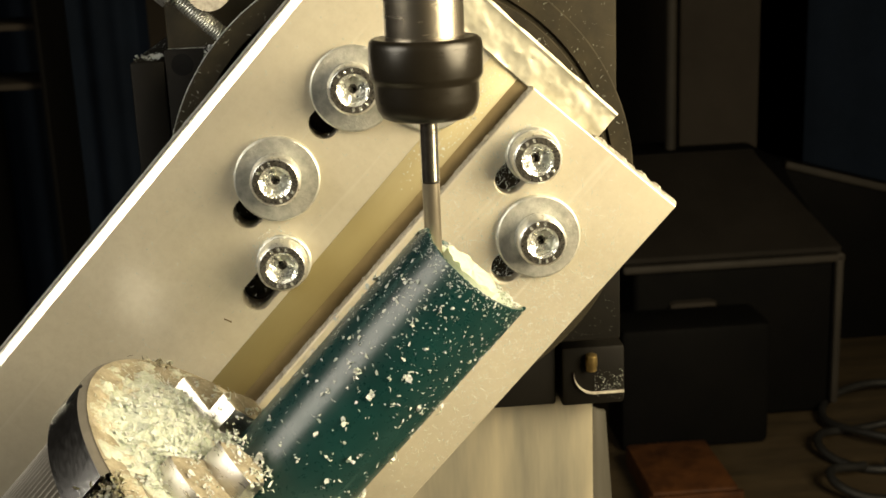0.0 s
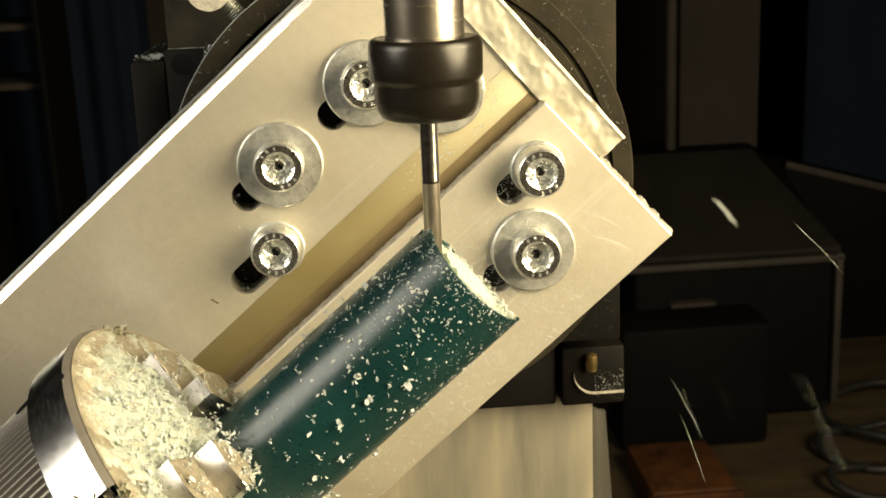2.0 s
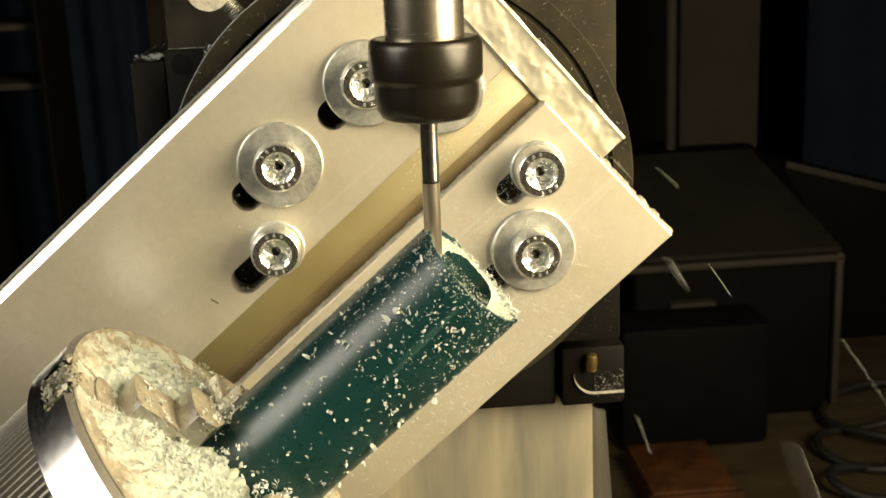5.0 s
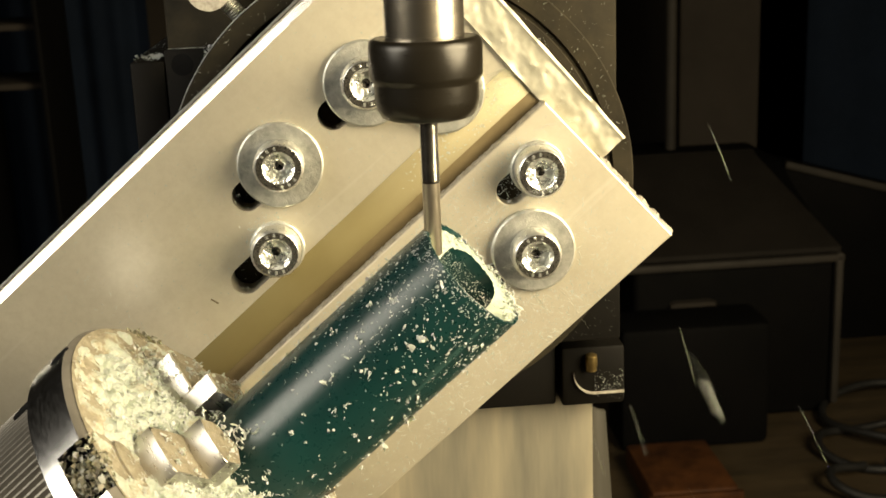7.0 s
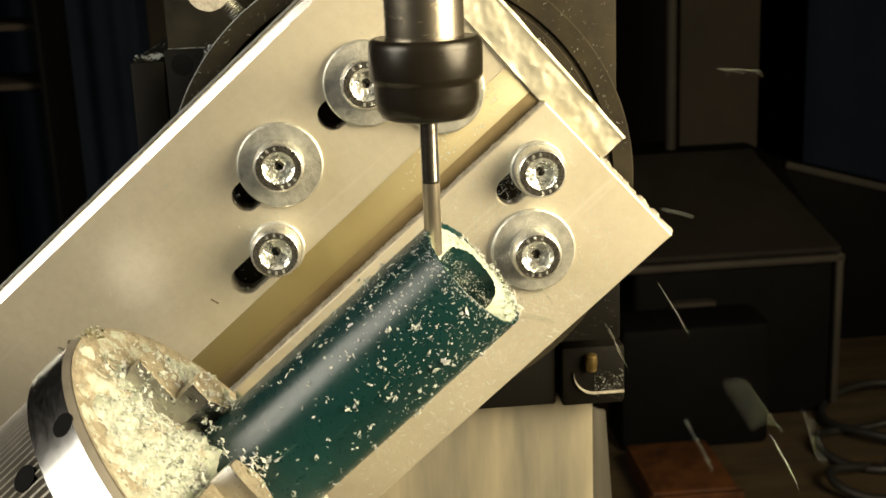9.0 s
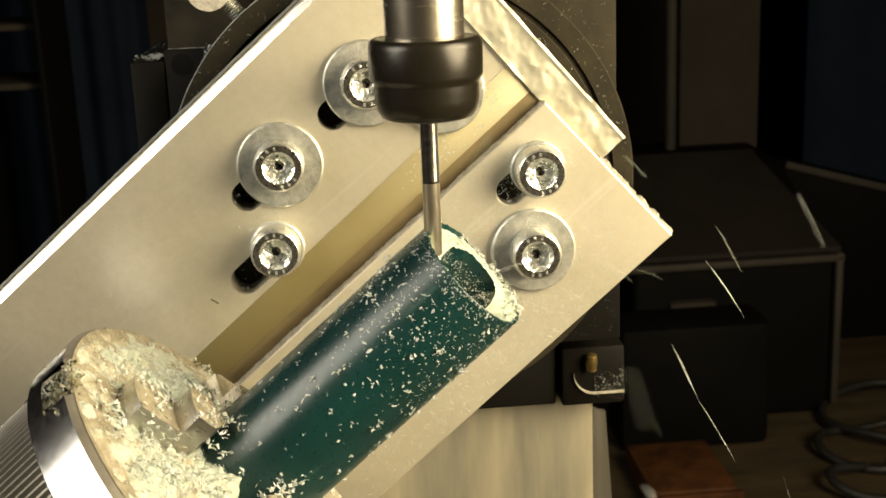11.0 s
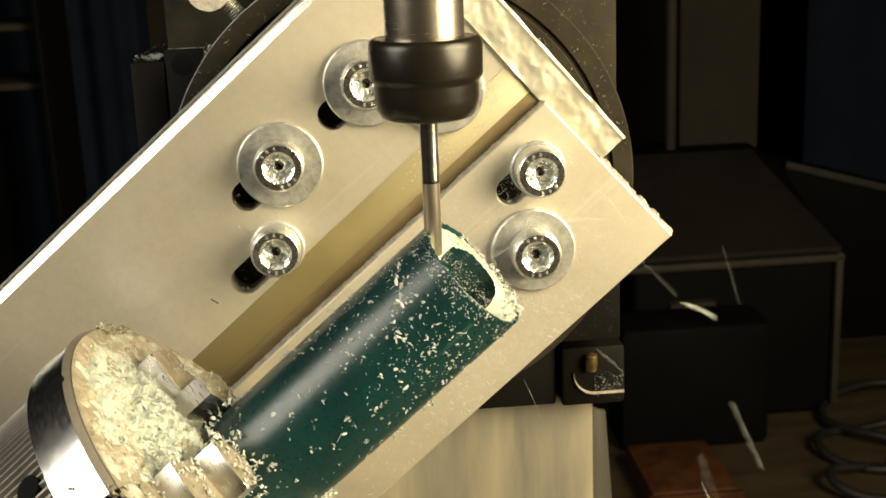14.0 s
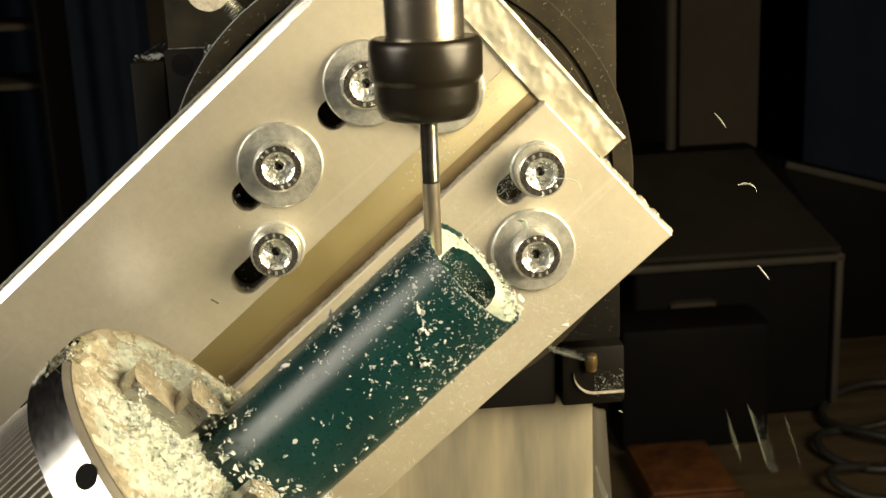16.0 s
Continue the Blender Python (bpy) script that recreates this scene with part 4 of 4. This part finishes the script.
            if prev:
                for i in range(4):
                    bm.faces.new((prev[i], prev[(i + 1) % 4], cur[(i + 1) % 4], cur[i]))
            prev = cur
        part("cloth", bm, NAVY, drape)
    shelf = thing("shelf_rack", "dim wooden shelf rack in the shadows", "shelf rack")
    for z in (40, -5, -50):
        part("shelf_board", box(-300, -245, 720, 800, z, z + 5, 1), WALL, shelf)
    for x in (-304, -244):
        part("upright", box(x, x + 4, 700, 800, FLOOR_Z, 200, 1), DULL_BLACK, shelf)
    crate = thing("reddish_crate", "reddish brown crate on the floor", "crate")
    part("crate_body", box(172, 232, 490, 570, FLOOR_Z, -312, 3), RUST, crate)
    for k in range(2):
        part("slat", box(170, 234, 486, 490, FLOOR_Z + 2 + 8 * k, FLOOR_Z + 8 + 8 * k, 0.6), RUST, crate)


background()


def cables():
    rng = random.Random(8)
    for k, (cx, cy, rx, ry) in enumerate(((385, 560, 70, 40), (420, 610, 80, 60), (360, 500, 60, 30), (440, 520, 90, 45))):
        cu = bpy.data.curves.new("power_cable", "CURVE")
        cu.dimensions, cu.bevel_depth, cu.bevel_resolution = "3D", 3.2 * U, 2
        sp = cu.splines.new("BEZIER")
        sp.bezier_points.add(6)
        for i, p in enumerate(sp.bezier_points):
            a = i * 0.95 + k
            p.co = Vector((cx + rx * math.cos(a), cy + ry * math.sin(a), FLOOR_Z + 4 + (i % 2) * 5 + k * 2)) * U
            p.handle_left_type = p.handle_right_type = "AUTO"
        cu.materials.append(CABLE)
        tagged(new("power_cable", cu), "looped black rubber power cable on the floor", "cable", "cables on the floor")


cables()

# ---- shavings in flight ----
SPRAY = []


def spray():
    rng = random.Random(77)
    meshes = []
    for k in range(8):
        bm = bmesh.new()
        flake(bm, rng, (0, 0, 0), (0, -1, 0.3), (0.6, 0.7, 0.9, 1.1, 1.4, 1.8, 2.4, 1.0)[k], 1.0)
        ob = part("flying_shaving", bm, CHIP, None, "", 0)
        meshes.append(ob.data)
        bpy.data.objects.remove(ob)
    for k in range(298):
        ob = tagged(new("flying_shaving", meshes[k % 8]), "pale wax shaving thrown off by the cutter", "wax shaving", "flying wax shavings")
        start = 1.0 + 15.0 * (k + rng.random()) / 298
        SPRAY.append((ob, start, (rng.triangular(150, 480, 270), rng.uniform(-100, 150), rng.triangular(50, 800, 420)), rng.uniform(-300, 300)))

    for k in range(4):
        bm = bmesh.new()
        wide, curl, top, low = 0.45 + 0.16 * k, 0.5 + 0.28 * k, [], []
        for i in range(7):
            a = i * 0.34
            c = Vector((curl * 3 * math.sin(a), 0.3 * i, curl * 2 * math.cos(a)))
            w = wide * math.sin(math.pi * (i + 0.6) / 7.2) * 0.6
            top.append((bm.verts.new(c + Vector((0, -w, 0.1))), bm.verts.new(c + Vector((0, w, 0.1)))))
            low.append((bm.verts.new(c + Vector((0, -w, 0))), bm.verts.new(c + Vector((0, w, 0)))))
        for i in range(6):
            for p, q in ((top[i], top[i + 1]), (low[i], low[i + 1])):
                bm.faces.new((p[0], p[1], q[1], q[0]))
            for j in (0, 1):
                bm.faces.new((top[i][j], top[i + 1][j], low[i + 1][j], low[i][j]))
        ob = part("wax_curl", bm, CHIP, None, "", 60)
        meshes.append(ob.data)
        bpy.data.objects.remove(ob)
    for k in range(296):
        ob = tagged(new("wax_curl", meshes[8 + k % 4]), "long pale wax curl thrown off by the cutter", "wax curl", "flying wax curls")
        start = 0.9 + 15.1 * (k + rng.random()) / 296
        SPRAY.append((ob, start, (rng.triangular(150, 480, 290), rng.uniform(-100, 150), rng.triangular(50, 800, 380)), rng.uniform(-500, 500)))

    # long thin slivers that fly point first
    slivers = []
    for k in range(5):
        bm = bmesh.new()
        long, wide, rings = (2.6, 3.6, 4.6, 5.6, 7.0)[k], 0.14 + 0.05 * (k % 3), []
        for i in range(6):
            f = i / 5
            w = wide * (0.25 + math.sin(math.pi * f))
            c = Vector((0.3 * long * (f - 0.5) ** 2, 0, long * (f - 0.5)))
            rings.append([bm.verts.new(c + Vector(o) * w) for o in ((1, 0, 0), (0, 0.5, 0), (-1, 0, 0), (0, -0.5, 0))])
        for p, q in zip(rings, rings[1:]):
            for j in range(4):
                bm.faces.new((p[j], p[(j + 1) % 4], q[(j + 1) % 4], q[j]))
        bm.faces.new(rings[0][::-1])
        bm.faces.new(rings[-1])
        ob = part("wax_sliver", bm, CHIP, None, "", 60)
        slivers.append(ob.data)
        bpy.data.objects.remove(ob)
    for k in range(295):
        ob = tagged(new("wax_thread", slivers[(3 * k) % 5]), "hair-thin pale wax thread thrown off by the cutter", "wax thread", "flying wax threads")
        start = 0.95 + 15.0 * (k + rng.random()) / 295
        SPRAY.append((ob, start, (rng.triangular(150, 420, 260), rng.uniform(-80, 160), rng.triangular(100, 760, 480)), None))
    for k in range(290):
        ob = tagged(new("wax_sliver", slivers[k % 5]), "thin straight pale wax sliver thrown off by the cutter", "wax sliver", "flying wax slivers")
        start = 0.9 + 15.0 * (k + rng.random()) / 290
        SPRAY.append((ob, start, (rng.triangular(110, 420, 210), rng.uniform(-60, 120), rng.triangular(-40, 620, 260)), None))


spray()


# ---- what moves ----
def lean_at(t):
    """Lean of the bracket in degrees."""
    keys = ((0, 6.3), (0.4, 6.25), (0.5, 5.45), (0.6, 3.85), (0.7, 2.15), (0.8, 0.65), (0.9, 0.05), (1.0, 0.0), (16.1, 0.0))
    for (a, u), (b, v) in zip(keys, keys[1:]):
        if t <= b:
            return LEAN + u + (v - u) * (t - a) / (b - a)
    return LEAN


def spin_at(t):
    """Turn of the chuck in degrees."""
    return -2.0 if t < 1.1 else 15.1 * (t - 1.3) + 1.0


def carrier(t):
    return pose(PIVOT[0] * U, PIVOT[1] * U, PIVOT[2] * U, 0, -lean_at(t), 0)


def motions():
    early = [0, 0.4, 0.5, 0.6, 0.7, 0.8, 0.9, 1.0]
    times = early + [1.1, 1.2, 1.6] + [2.0 + k for k in range(15)]
    walk(bracket, [(t, carrier(t)) for t in early + [16.0]])
    arm = pose(0, AXIS_Y * U, AXIS_N * U)
    for ob in (chuck, heap, tube):
        walk(ob, [(t, carrier(t) @ arm @ pose(0, 0, 0, spin_at(t))) for t in times])
    # the cut works its way down the near wall
    depth = [(t, 0.9) for t in early] + [(2.0, 0.8), (4.0, 0.5), (6.5, 0.1), (8.0, 0.0), (16.0, 0.0)]
    walk(tube_end, [(t, carrier(t) @ arm @ pose(d * U, 0, 0)) for t, d in depth])
    hinge = Vector((0, -TUBE_R * U, 0))     # the far rim swings up about the near edge to fit the view
    swing = ((0, 9.0), (1.0, 9.0), (2.0, 8.0), (3.0, 6.6), (4.0, 5.4), (6.5, 1.5), (8.0, 0.0), (16.0, 0.0))
    walk(CUT_RIM, [(t, Matrix.Translation(hinge) @ pose(-0.1 * a * U, 0, 0, 0, 0, a) @ Matrix.Translation(-hinge)) for t, a in swing])
    # the core sinks and bares the bore, timed to fit the camera's view
    walk(CORE, [(t, pose(d * U, 0, 0)) for t, d in ((0, 0.0), (1.0, -0.2), (2.0, -0.5), (3.0, -1.3), (4.0, -2.6), (5.2, -6.5), (6.5, -10.5), (16.0, -10.5))])
    tip = 12.0
    walk(spindle, [(t / 5, pose(TOOL[0] * U, TOOL[1] * U, tip * U, 0, 0, -80 * t)) for t in range(81)])
    home = Vector((-9.0, -47.0, 1.0)) * U
    for ob, start, speed, roll in SPRAY:
        v = Vector(speed) * U
        g = Vector((0, 0, -2.6))   # light flakes, slowed by the air
        drop = home.z - (FLOOR_Z + 3) * U
        last = (v.z + math.sqrt(v.z * v.z + 2 * 5.2 * drop)) / 5.2
        rest = Matrix.Translation(home)
        if roll is None:
            rest = rest @ Vector((0.76, 0, 0.65)).to_track_quat("Z", "Y").to_matrix().to_4x4()
        rows = [(0.0, rest), (start, rest)]
        steps = 5
        for s in range(1, steps + 1):
            dt = last * s / steps
            if roll is None:
                turn = (v + 2 * g * dt).to_track_quat("Z", "Y").to_matrix().to_4x4()
            else:
                turn = pose(0, 0, 0, roll * dt, roll * dt * 0.6, 0)
            if start + dt < 15.95:
                rows.append((start + dt, Matrix.Translation(home + v * dt + g * dt * dt) @ turn))
        end = min(last, 16.0 - start)
        if rows[-1][0] < 15.9:
            rows.append((16.0, rows[-1][1]))
        else:
            rows.append((16.0, Matrix.Translation(home + v * end + g * end * end) @ turn))
        walk(ob, rows)


motions()
